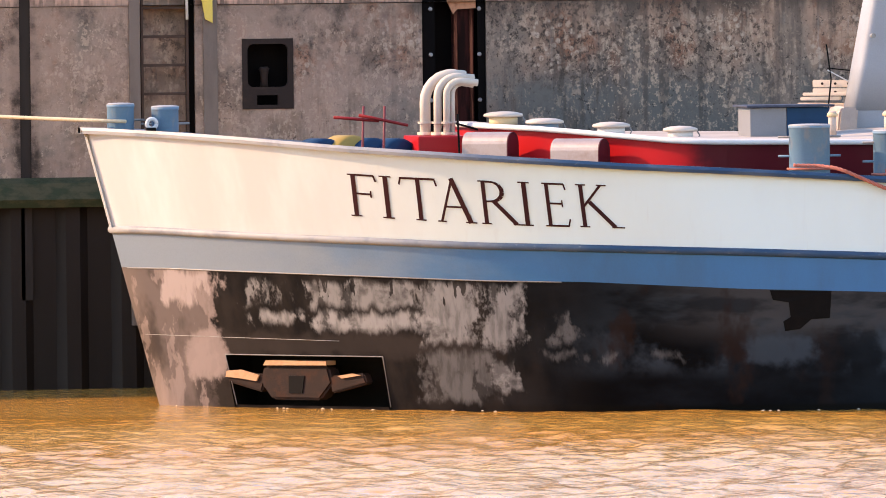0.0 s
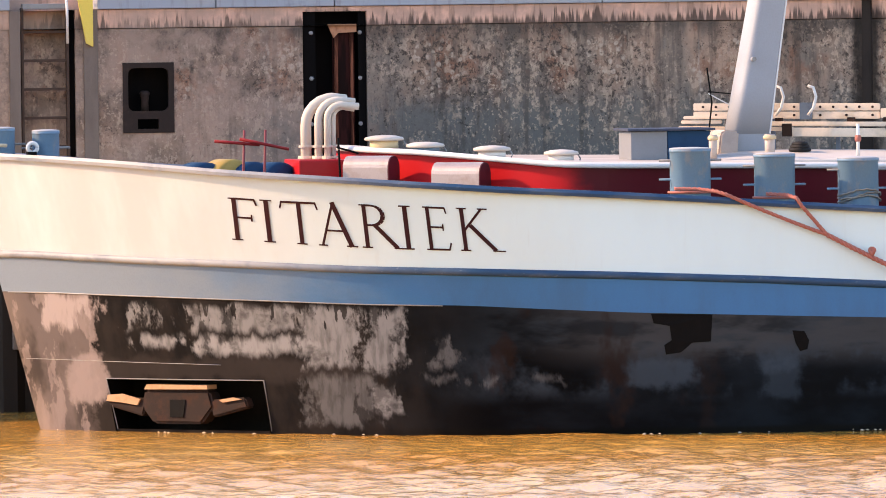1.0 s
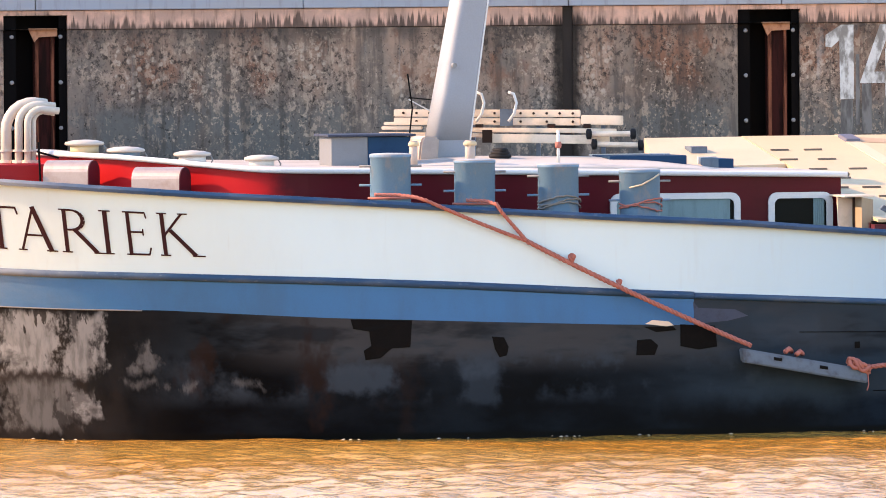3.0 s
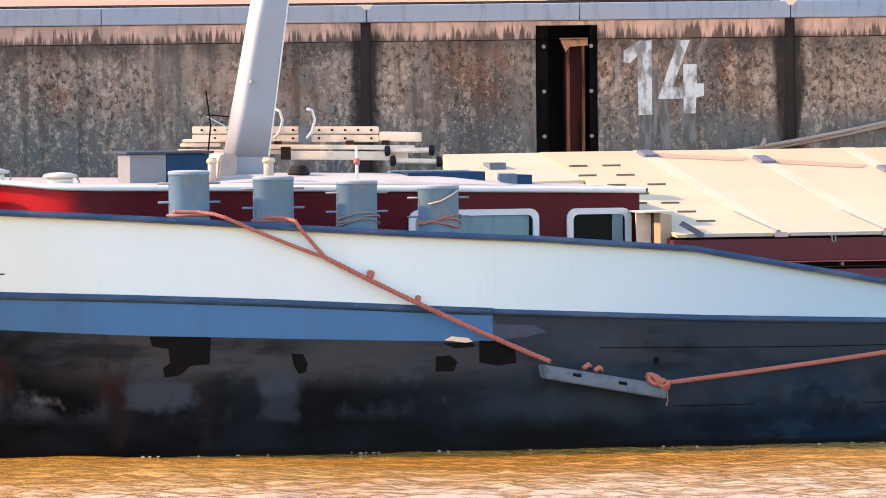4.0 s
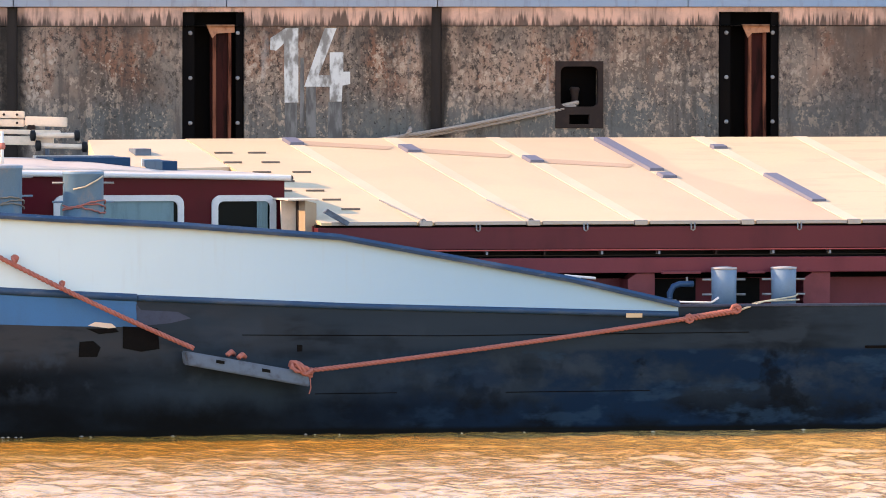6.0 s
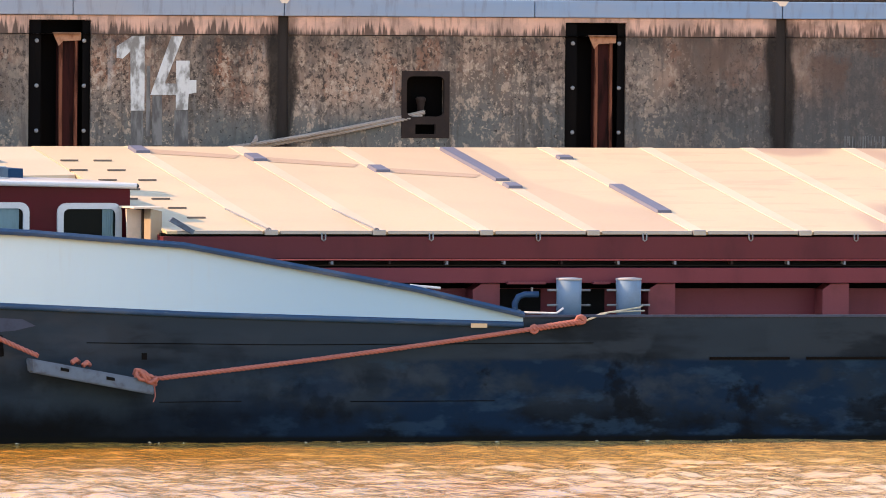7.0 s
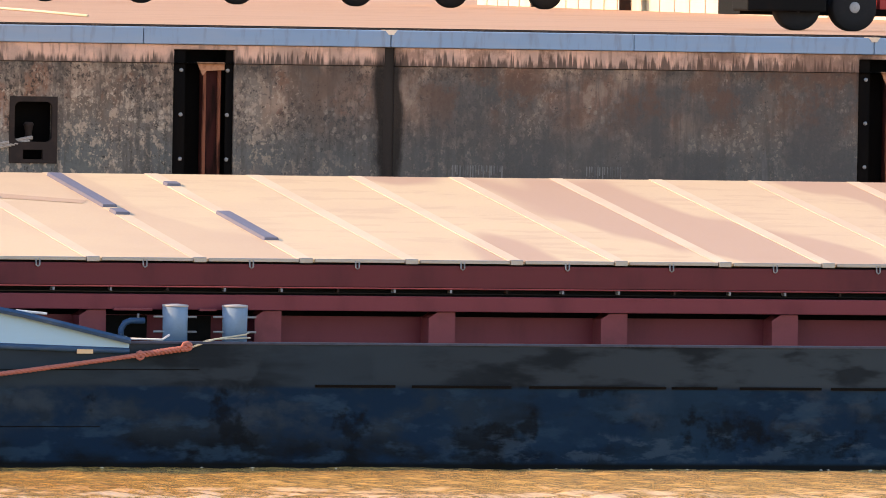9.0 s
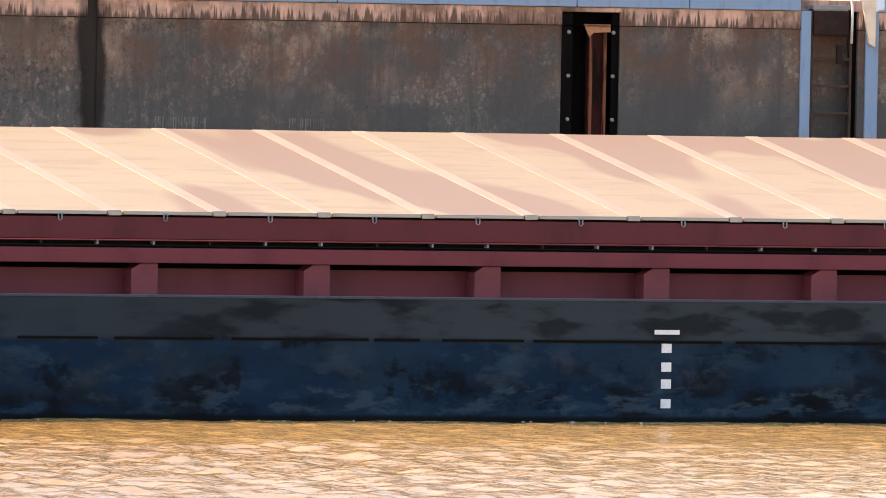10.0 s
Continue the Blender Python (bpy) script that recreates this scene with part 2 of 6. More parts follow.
TRUCKRED = simple("trailer_red", (0.33, 0.035, 0.03), (0.2, 0.03, 0.03), 0.4, 0.5, scale=3)



def glass():
    m, nt, b = material("window_glass", 0.05)
    b.inputs["Base Color"].default_value = (0.006, 0.009, 0.009, 1)
    b.inputs["Specular IOR Level"].default_value = 0.03
    return m


GLASS = glass()


def hull_black():
    """Black bottom paint: scraped bare in patches round the bow, clouded amidships, blotched blue and tide-stained further aft."""
    m, nt, b = material("black_bottom_paint", 0.40)
    b.inputs["Specular IOR Level"].default_value = 0.04
    x, z = axis(nt, 0), axis(nt, 2)

    def mul(*f):
        out = f[0]
        for g in f[1:]:
            out = math_node(nt, "MULTIPLY", out, g)
        return out

    def jitter(base, scale, stretch, reach):
        return math_node(nt, "ADD", base, ramp(nt, noise_tex(nt, scale, 5, 0.62, stretch), 0.25, 0.75, -reach, reach))
    xj, zj = jitter(x, 3.5, (1, 1, 0.6), 0.16), jitter(z, 4.0, (1.3, 1, 0.35), 0.06)
    xs, zs = jitter(x, 2.2, (1, 1, 1), 0.10), jitter(z, 2.6, (1, 1, 1), 0.06)

    def field(x0, x1, z0, z1, ragged=True, soft=0.05):
        """A patch with uneven edges between two stations and two heights."""
        a, h = (xj, zj) if ragged else (xs, zs)
        return mul(ramp(nt, a, x0 - soft, x0 + soft), ramp(nt, a, x1 + soft, x1 - soft), ramp(nt, h, z0 - soft, z0 + soft), ramp(nt, h, z1 + soft, z1 - soft))
    c = mix(nt, ramp(nt, noise_tex(nt, 0.9, 5, 0.6, (1, 1, 2.0)), 0.38, 0.66), (0.0014, 0.0022, 0.0034), (0.0060, 0.0090, 0.0125))
    # upper belt of faded paint
    fade = mul(ramp(nt, z, 0.84, 0.95), ramp(nt, noise_tex(nt, 1.3, 4, 0.55, (0.7, 1, 2.4)), 0.40, 0.54, 0.20, 1))
    c = mix(nt, mul(fade, ramp(nt, x, 26.0, 28.0)), c, (0.022, 0.030, 0.038))
    c = mix(nt, mul(fade, ramp(nt, x, 41.5, 46.0)), c, (0.028, 0.039, 0.049))
    mid = mul(ramp(nt, z, 0.62, 0.95, 0, 0.85), ramp(nt, noise_tex(nt, 1.6, 4, 0.55, (0.6, 1, 2.0)), 0.38, 0.52, 0.25, 1), ramp(nt, x, 26.9, 28.6), ramp(nt, x, 34.5, 32.5))
    c = mix(nt, mid, c, (0.046, 0.046, 0.048))
    # grey-blue clouds amidships, partly painted sheen, some of them square rolled-on patches
    cloud = mul(ramp(nt, noise_tex(nt, 1.1, 5, 0.62, (0.9, 1, 0.9)), 0.47, 0.60, 0, 0.8), ramp(nt, z, 0.30, 0.55), ramp(nt, z, 1.0, 0.8), ramp(nt, x, 26.0, 27.5))
    c = mix(nt, cloud, c, (0.036, 0.048, 0.062))
    for x0, x1, z0, z1, k in ((28.25, 29.05, 0.50, 0.78, 0.75), (29.75, 30.15, 0.35, 0.80, 0.45), (32.9, 33.6, 0.95, 1.25, 0.45), (34.6, 35.4, 1.02, 1.18, 0.5), (36.9, 37.5, 0.62, 0.78, 0.6), (37.8, 38.15, 0.55, 0.75, 0.6)):
        c = mix(nt, math_node(nt, "MULTIPLY", field(x0, x1, z0, z1, False, 0.06), k), c, (0.040, 0.054, 0.070))
    for x0, x1, z0, z1 in ((31.9, 33.3, 0.10, 0.42), (38.1, 38.7, 0.12, 0.45), (39.6, 40.1, 0.80, 1.25), (40.3, 41.0, 0.95, 1.22), (42.4, 43.0, 0.5, 0.8)):
        c = mix(nt, math_node(nt, "MULTIPLY", field(x0, x1, z0, z1, False, 0.06), 0.75), c, (0.0022, 0.0026, 0.0034))
    brown = mul(ramp(nt, noise_tex(nt, 1.9, 4, 0.6, (1, 1, 0.6)), 0.54, 0.66, 0, 0.7), ramp(nt, x, 30.5, 28.0))
    c = mix(nt, brown, c, (0.018, 0.010, 0.008))
    slate = mul(ramp(nt, x, 31.0, 33.0), ramp(nt, x, 44.0, 40.0), ramp(nt, zs, 0.15, 0.50), ramp(nt, noise_tex(nt, 0.8, 4, 0.55, (0.5, 1, 2.2)), 0.36, 0.58, 0.2, 0.9))
    c = mix(nt, slate, c, (0.022, 0.034, 0.046))
    # blue bottom showing through aft, and pale tide marks
    aft = mul(ramp(nt, x, 33.0, 38.0), ramp(nt, z, 0.90, 0.84))
    c = mix(nt, mul(aft, ramp(nt, noise_tex(nt, 1.5, 5, 0.6, (0.7, 1, 1.3)), 0.40, 0.58, 0.10, 1)), c, (0.0036, 0.0155, 0.0360))
    c = mix(nt, mul(aft, ramp(nt, noise_tex(nt, 2.6, 4, 0.6, (0.6, 1, 1.4)), 0.52, 0.64, 0, 0.6)), c, (0.019, 0.043, 0.072))
    c = mix(nt, mul(aft, ramp(nt, x, 40.0, 45.0), ramp(nt, noise_tex(nt, 1.2, 5, 0.6, (0.5, 1, 1.2)), 0.42, 0.58, 0.0, 0.8)), c, (0.0085, 0.026, 0.050))
    c = mix(nt, mul(aft, ramp(nt, noise_tex(nt, 1.7, 5, 0.6, (0.8, 1, 0.9)), 0.56, 0.64, 0, 0.8)), c, (0.0022, 0.0036, 0.0055))
    tide = mul(ramp(nt, noise_tex(nt, 2.8, 5, 0.65, (0.6, 1, 1.8)), 0.50, 0.60, 0, 0.6), ramp(nt, zj, 0.42, 0.32), ramp(nt, zj, 0.05, 0.14))
    c = mix(nt, mul(tide, ramp(nt, x, 40.5, 43.5)), c, (0.034, 0.056, 0.082))
    c = mix(nt, mul(ramp(nt, z, 0.085, 0.035), 0.9), c, (0.0030, 0.0032, 0.0030))
    # brown-black bow, then rubbed bare patches with ragged lower edges
    bow = mix(nt, ramp(nt, noise_tex(nt, 2.0, 4, 0.6, (1, 1, 0.5)), 0.35, 0.65), (0.008, 0.0075, 0.008), (0.026, 0.022, 0.020))
    c = mix(nt, ramp(nt, x, 27.0, 25.5, 0, 0.85), c, bow)
    c = mix(nt, math_node(nt, "MULTIPLY", field(23.3, 25.6, 0.58, 0.80, False), 0.6), c, (0.040, 0.034, 0.032))
    hair = ramp(nt, noise_tex(nt, 8, 4, 0.6, (1.5, 1, 0.12)), 0.34, 0.56, 0.62, 1)
    worn = ramp(nt, noise_tex(nt, 2.6, 5, 0.62, (1.0, 1, 1.3)), 0.32, 0.48, 0.40, 1)
    holes = ramp(nt, noise_tex(nt, 3.8, 5, 0.6, (1.1, 1, 0.6)), 0.62, 0.54, 0.25, 1)
    rub = None
    for x0, x1, z0, z1, k in ((24.05, 25.15, 1.10, 1.37, 0.75), (24.15, 25.35, 0.86, 1.03, 0.95), (25.15, 25.60, 0.72, 1.36, 0.80), (25.70, 26.05, 0.66, 1.32, 0.75), (25.20, 25.85, 0.10, 0.62, 0.36), (25.80, 26.02, 0.22, 0.52, 0.85), (23.62, 23.96, 0.90, 1.01, 0.85), (23.58, 23.66, 1.12, 1.38, 0.7), (23.76, 23.84, 1.14, 1.34, 0.6), (26.38, 26.50, 0.70, 1.02, 0.30), (26.34, 26.60, 0.56, 0.60, 0.4), (26.85, 27.02, 0.54, 0.59, 0.35), (27.4, 27.58, 0.55, 0.60, 0.28)):
        g = math_node(nt, "MULTIPLY", field(x0, x1, z0, z1), k)
        rub = g if rub is None else math_node(nt, "MAXIMUM", rub, g)
    spill = ramp(nt, noise_tex(nt, 9, 4, 0.6, (1, 1, 0.04)), 0.50, 0.68, 0.0, 0.30)
    clear = ramp(nt, math_node(nt, "ADD", z, spill), 1.43, 1.38, 0.12, 1)
    c = mix(nt, mul(rub, hair, worn, holes, clear), c, (0.27, 0.27, 0.275))
    # scuffed stem plate, its base tone raised for the sun on it
    plate = ramp(nt, math_node(nt, "ADD", xs, math_node(nt, "MULTIPLY", z, 0.10)), 23.36, 23.30)
    c = mix(nt, plate, c, mix(nt, ramp(nt, noise_tex(nt, 1.7, 4, 0.6, (1, 1, 0.6)), 0.36, 0.58), (0.050, 0.042, 0.040), (0.125, 0.104, 0.098)))
    bare = mul(ramp(nt, noise_tex(nt, 3.0, 5, 0.6, (1.3, 1, 0.55)), 0.50, 0.55), plate, hair)
    c = mix(nt, math_node(nt, "MULTIPLY", bare, 0.7), c, (0.25, 0.205, 0.195))
    c = mix(nt, mul(field(22.80, 23.18, 1.12, 1.46), hair), c, (0.33, 0.28, 0.27))
    c = mix(nt, math_node(nt, "MULTIPLY", field(23.08, 23.36, 0.30, 0.80, False), 0.85), c, (0.26, 0.215, 0.205))
    nt.links.new(c, b.inputs["Base Color"])
    bump(nt, b, noise_tex(nt, 3.0, 5, 0.6), 0.35, 0.012)
    return m


BLACK = hull_black()


def concrete():
    """Old quay concrete: salmon skin at the top, darker under it, lichen flecks and scabs, greyer low down."""
    m, nt, b = material("old_quay_concrete", 0.88)
    b.inputs["Specular IOR Level"].default_value = 0.15
    x, z = axis(nt, 0), axis(nt, 2)

    def mul(*f):
        out = f[0]
        for g in f[1:]:
            out = math_node(nt, "MULTIPLY", out, g)
        return out
    far = ramp(nt, x, 40.0, 46.0)
    c = mix(nt, ramp(nt, noise_tex(nt, 0.9, 5, 0.65, (1, 1, 0.7)), 0.36, 0.62), (0.140, 0.099, 0.074), (0.38, 0.25, 0.178))
    rust = mul(ramp(nt, noise_tex(nt, 2.4, 6, 0.7, (1, 1, 0.8)), 0.50, 0.60, 0, 0.75), ramp(nt, z, 3.1, 3.7))
    c = mix(nt, rust, c, (0.23, 0.105, 0.062))
    grey = ramp(nt, noise_tex(nt, 1.5, 4, 0.6, (1, 1, 0.5)), 0.46, 0.60, 0, 0.65)
    c = mix(nt, grey, c, (0.170, 0.150, 0.126))
    low = mul(ramp(nt, z, 3.70, 3.20, 0, 0.9), ramp(nt, noise_tex(nt, 1.6, 4, 0.6, (1, 1, 0.5)), 0.35, 0.55, 0.55, 1), ramp(nt, x, 25.8, 27.2))
    c = mix(nt, low, c, (0.112, 0.118, 0.110))
    # scabs and flecks
    scab = ramp(nt, noise_tex(nt, 15.0, 8, 0.78, (1, 1, 0.8)), 0.50, 0.56, 0, 0.9)
    zone = mul(ramp(nt, noise_tex(nt, 1.3, 4, 0.6), 0.36, 0.52), ramp(nt, x, 43.0, 47.0, 0.95, 0.55), ramp(nt, z, 3.15, 3.55, 0.2, 1))
    c = mix(nt, mul(scab, zone), c, (0.036, 0.029, 0.024))
    lichen = mul(ramp(nt, noise_tex(nt, 11.0, 8, 0.75, (1, 1, 0.7)), 0.53, 0.58), ramp(nt, noise_tex(nt, 0.8, 3, 0.5), 0.40, 0.54, 0.1, 0.9), ramp(nt, x, 45.0, 48.0, 1, 0.5))
    c = mix(nt, math_node(nt, "MULTIPLY", lichen, 0.65), c, (0.50, 0.37, 0.27))
    vor = node(nt, "ShaderNodeTexVoronoi", Scale=13.0, Randomness=1.0)
    nt.links.new(coords(nt, (1, 1, 0.9)), vor.inputs["Vector"])
    crust = mul(ramp(nt, vor.outputs["Distance"], 0.46, 0.28), ramp(nt, noise_tex(nt, 1.4, 4, 0.6), 0.52, 0.60), ramp(nt, z, 3.25, 3.5), ramp(nt, z, 4.2, 4.0), ramp(nt, noise_tex(nt, 30, 4, 0.7), 0.40, 0.58, 0.25, 0.85))
    c = mix(nt, crust, c, (0.47, 0.375, 0.29))
    fleck = mul(ramp(nt, noise_tex(nt, 21, 6, 0.7), 0.57, 0.63, 0, 0.7), ramp(nt, noise_tex(nt, 1.1, 3), 0.40, 0.56, 0.1, 1))
    c = mix(nt, fleck, c, (0.50, 0.38, 0.28))
    dots = mul(ramp(nt, noise_tex(nt, 26, 5, 0.65), 0.60, 0.65, 0, 0.8), ramp(nt, noise_tex(nt, 1.7, 3), 0.42, 0.55))
    c = mix(nt, dots, c, (0.022, 0.018, 0.016))
    run = ramp(nt, noise_tex(nt, 9, 5, 0.62, (1, 1, 0.09)), 0.50, 0.64, 0, 0.5)
    c = mix(nt, run, c, (0.060, 0.050, 0.043))
    milk = mul(ramp(nt, noise_tex(nt, 5, 5, 0.6, (1, 1, 0.12)), 0.58, 0.68, 0, 0.45), ramp(nt, noise_tex(nt, 0.7, 2), 0.45, 0.6))
    c = mix(nt, milk, c, (0.34, 0.31, 0.28))
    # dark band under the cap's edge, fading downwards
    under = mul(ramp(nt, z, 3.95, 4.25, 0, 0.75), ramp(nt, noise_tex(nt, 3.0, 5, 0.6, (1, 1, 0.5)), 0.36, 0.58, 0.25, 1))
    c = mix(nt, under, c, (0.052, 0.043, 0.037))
    # salmon cap, with dark tongues standing up from its lower edge
    cap = mix(nt, ramp(nt, noise_tex(nt, 3, 5, 0.6), 0.4, 0.6), (0.66, 0.39, 0.285), (0.46, 0.29, 0.22))
    cap = mix(nt, ramp(nt, noise_tex(nt, 16, 4, 0.6, (1, 1, 0.12)), 0.52, 0.66, 0, 0.5), cap, (0.16, 0.105, 0.08))
    tall = math_node(nt, "MULTIPLY", ramp(nt, noise_tex(nt, 21, 4, 0.6, (1, 1, 0.05)), 0.38, 0.68, 0.0, 0.19), ramp(nt, noise_tex(nt, 0.9, 3), 0.36, 0.56, 0.45, 1))
    tongue = ramp(nt, math_node(nt, "SUBTRACT", math_node(nt, "SUBTRACT", z, 4.262), tall), 0.045, -0.045, 0, 0.85)
    cap = mix(nt, tongue, cap, (0.060, 0.043, 0.035))
    c = mix(nt, ramp(nt, z, 4.25, 4.26), c, cap)
    # darker grey far lengths, browner near the top
    far_grey = mul(far, ramp(nt, noise_tex(nt, 1.3, 5, 0.6), 0.34, 0.58, 0.45, 0.92), ramp(nt, z, 4.25, 4.0))
    c = mix(nt, far_grey, c, (0.076, 0.072, 0.068))
    rusty = mul(far, ramp(nt, z, 3.35, 3.95), ramp(nt, noise_tex(nt, 2.1, 6, 0.7, (1, 1, 0.8)), 0.46, 0.60, 0, 0.7))
    c = mix(nt, rusty, c, (0.120, 0.066, 0.045))
    # black band run down from the open joints
    near = None
    for jx in (22.2, 33.19, 38.16, 44.12, 50.05):
        d = math_node(nt, "ABSOLUTE", math_node(nt, "SUBTRACT", x, jx), 0.0)
        near = d if near is None else math_node(nt, "MINIMUM", near, d)
    wobble = math_node(nt, "ADD", near, ramp(nt, noise_tex(nt, 4, 5, 0.6, (1, 1, 0.30)), 0.3, 0.7, -0.05, 0.05))
    c = mix(nt, mul(ramp(nt, wobble, 0.21, 0.10, 0, 0.93), ramp(nt, z, 4.47, 4.20, 0.55, 1)), c, (0.020, 0.016, 0.013))
    warm = mul(ramp(nt, x, 27.2, 26.2), ramp(nt, noise_tex(nt, 2.2, 6, 0.7), 0.36, 0.60, 0.05, 0.65))
    c = mix(nt, warm, c, (0.38, 0.265, 0.205))
    nt.links.new(c, b.inputs["Base Color"])
    bump(nt, b, noise_tex(nt, 22, 6, 0.65), 0.7, 0.015)
    return m


CONCRETE = concrete()


def algae():
    m, nt, b = material("algae_on_ledge", 0.8)
    c = mix(nt, ramp(nt, noise_tex(nt, 5, 5, 0.6, (1, 1, 2)), 0.4, 0.62), (0.016, 0.026, 0.005), (0.050, 0.044, 0.016))
    nt.links.new(c, b.inputs["Base Color"])
    bump(nt, b, noise_tex(nt, 30, 4), 0.6, 0.01)
    return m


ALGAE = algae()
PILE = simple("dark_sheet_pile", (0.015, 0.010, 0.008), (0.025, 0.016, 0.012), 0.6, 0.55, scale=2.5, streak=6)


def water_material():
    """Muddy river water, brown, with short choppy ripples."""
    m, nt, b = material("muddy_water", 0.09)
    c = mix(nt, ramp(nt, noise_tex(nt, 0.15, 3), 0.35, 0.65), (0.50, 0.235, 0.036), (0.56, 0.31, 0.075))
    # Paled aft to put the brighter water surface there into the colour.
    c = mix(nt, ramp(nt, axis(nt, 0), 33.0, 46.0, 0, 0.9), c, (0.72, 0.46, 0.17))
    nt.links.new(c, b.inputs["Base Color"])
    b.inputs["IOR"].default_value = 1.33
    bump(nt, b, noise_tex(nt, 6.0, 4, 0.6, (1, 0.6, 1)), 0.65, 0.05)
    return m


WATER = water_material()


# ---- building helpers ----
def finish(name, bm, mat, smooth=False):
    bmesh.ops.recalc_face_normals(bm, faces=bm.faces)
    me = bpy.data.meshes.new(name)
    bm.to_mesh(me)
    bm.free()
    for m in (mat if isinstance(mat, (list, tuple)) else [mat]):
        me.materials.append(m)
    if smooth:
        for p in me.polygons:
            p.use_smooth = True
    return new(name, me)


def part(name, bm, mat, parent, label="", smooth=False):
    ob = finish(name, bm, mat, smooth)
    ob.parent = parent
    return tagged(ob, label) if label else ob


def thing(name, label, category, group="", kind="", at=(0, 0, 0)):
    ob = new(name)
    ob.location = at
    ob.empty_display_size = 0.2
    return tagged(ob, label, category, group, kind)


def box(bm, x0, x1, y0, y1, z0, z1, bev=0.0):
    vs = [bm.verts.new(p) for p in ((x0, y0, z0), (x1, y0, z0), (x1, y1, z0), (x0, y1, z0), (x0, y0, z1), (x1, y0, z1), (x1, y1, z1), (x0, y1, z1))]
    fs = [bm.faces.new([vs[i] for i in f]) for f in ((3, 2, 1, 0), (4, 5, 6, 7), (0, 1, 5, 4), (1, 2, 6, 5), (2, 3, 7, 6), (3, 0, 4, 7))]
    if bev:
        bmesh.ops.bevel(bm, geom=list({e for f in fs for e in f.edges}), offset=bev, segments=2, profile=0.6, affect="EDGES")
    return vs


def solid(x0, x1, y0, y1, z0, z1, bev=0.0):
    bm = bmesh.new()
    box(bm, x0, x1, y0, y1, z0, z1, bev)
    return bm


def tube(bm, points, r, seg=10, ends=True):
    """A round bar along points; r is one radius or one for each point."""
    pts = [Vector(p) for p in points]
    rs = r if isinstance(r, (list, tuple)) else [r] * len(pts)
    rings, side = [], None
    for i, p in enumerate(pts):
        d = (pts[min(i + 1, len(pts) - 1)] - pts[max(i - 1, 0)]).normalized()
        if side is None:
            side = d.orthogonal().normalized()
        side = (side - d * side.dot(d)).normalized()
        up = d.cross(side)
        rings.append([bm.verts.new(p + rs[i] * (math.cos(a) * side + math.sin(a) * up)) for a in (2 * math.pi * k / seg for k in range(seg))])
    for a, b in zip(rings, rings[1:]):
        for k in range(seg):
            bm.faces.new((a[k], a[(k + 1) % seg], b[(k + 1) % seg], b[k]))
    if ends:
        bm.faces.new(rings[0][::-1])
        bm.faces.new(rings[-1])
    return bm


def rod(points, r, seg=10):
    return tube(bmesh.new(), points, r, seg)


def turned(profile, seg=24, at=(0, 0, 0)):
    """A turned body: profile of (radius, height)."""
    bm = bmesh.new()
    rings = []
    for r, z in profile:
        rings.append([bm.verts.new((at[0] + r * math.cos(a), at[1] + r * math.sin(a), at[2] + z)) for a in (2 * math.pi * k / seg for k in range(seg))])
    for a, b in zip(rings, rings[1:]):
        for k in range(seg):
            bm.faces.new((a[k], a[(k + 1) % seg], b[(k + 1) % seg], b[k]))
    bm.faces.new(rings[0][::-1])
    bm.faces.new(rings[-1])
    return bm


def prism(bm, outline, y0, y1):
    """An outline in x and z, given thickness in y."""
    a = [bm.verts.new((x, y0, z)) for x, z in outline]
    b = [bm.verts.new((x, y1, z)) for x, z in outline]
    n = len(outline)
    bm.faces.new(a)
    bm.faces.new(b[::-1])
    for i in range(n):
        bm.faces.new((a[i], b[i], b[(i + 1) % n], a[(i + 1) % n]))
    return bm


def slab(bm, outline, z0, z1):
    """An outline in x and y, given thickness in z."""
    a = [bm.verts.new((x, y, z0)) for x, y in outline]
    b = [bm.verts.new((x, y, z1)) for x, y in outline]
    n = len(outline)
    bm.faces.new(a[::-1])
    bm.faces.new(b)
    for i in range(n):
        bm.faces.new((a[i], a[(i + 1) % n], b[(i + 1) % n], b[i]))
    return bm


def lerp(table, x):
    if x <= table[0][0]:
        return table[0][1]
    for (x0, v0), (x1, v1) in zip(table, table[1:]):
        if x <= x1:
            return v0 + (v1 - v0) * (x - x0) / (x1 - x0)
    return table[-1][1]


def sagging(a, b, sag, n=14):
    a, b = Vector(a), Vector(b)
    return [a.lerp(b, i / n) - Vector((0, 0, sag * 4 * (i / n) * (1 - i / n))) for i in range(n + 1)]


def rope(points, r, strands=3, pitch=0.16):
    """A laid rope: strands wound round the line through the points."""
    pts = [Vector(p) for p in points]
    run = [0.0]
    for a, b in zip(pts, pts[1:]):
        run.append(run[-1] + (b - a).length)
    n = max(8, int(run[-1] / pitch * 6))
    line, seg = [], 0
    for i in range(n + 1):
        s = run[-1] * i / n
        while seg < len(pts) - 2 and s > run[seg + 1]:
            seg += 1
        line.append(pts[seg].lerp(pts[seg + 1], (s - run[seg]) / max(1e-6, run[seg + 1] - run[seg])))
    bm = bmesh.new()
    for k in range(strands):
        out = []
        for i, p in enumerate(line):
            d = (line[min(i + 1, n)] - line[max(i - 1, 0)]).normalized()
            u = d.cross(Vector((0, 1, 0.01))).normalized()
            a = 2 * math.pi * (run[-1] * i / n / pitch + k / strands)
            out.append(p + 0.55 * r * (math.cos(a) * u + math.sin(a) * d.cross(u)))
        tube(bm, out, r * 0.58, 6)
    return bm


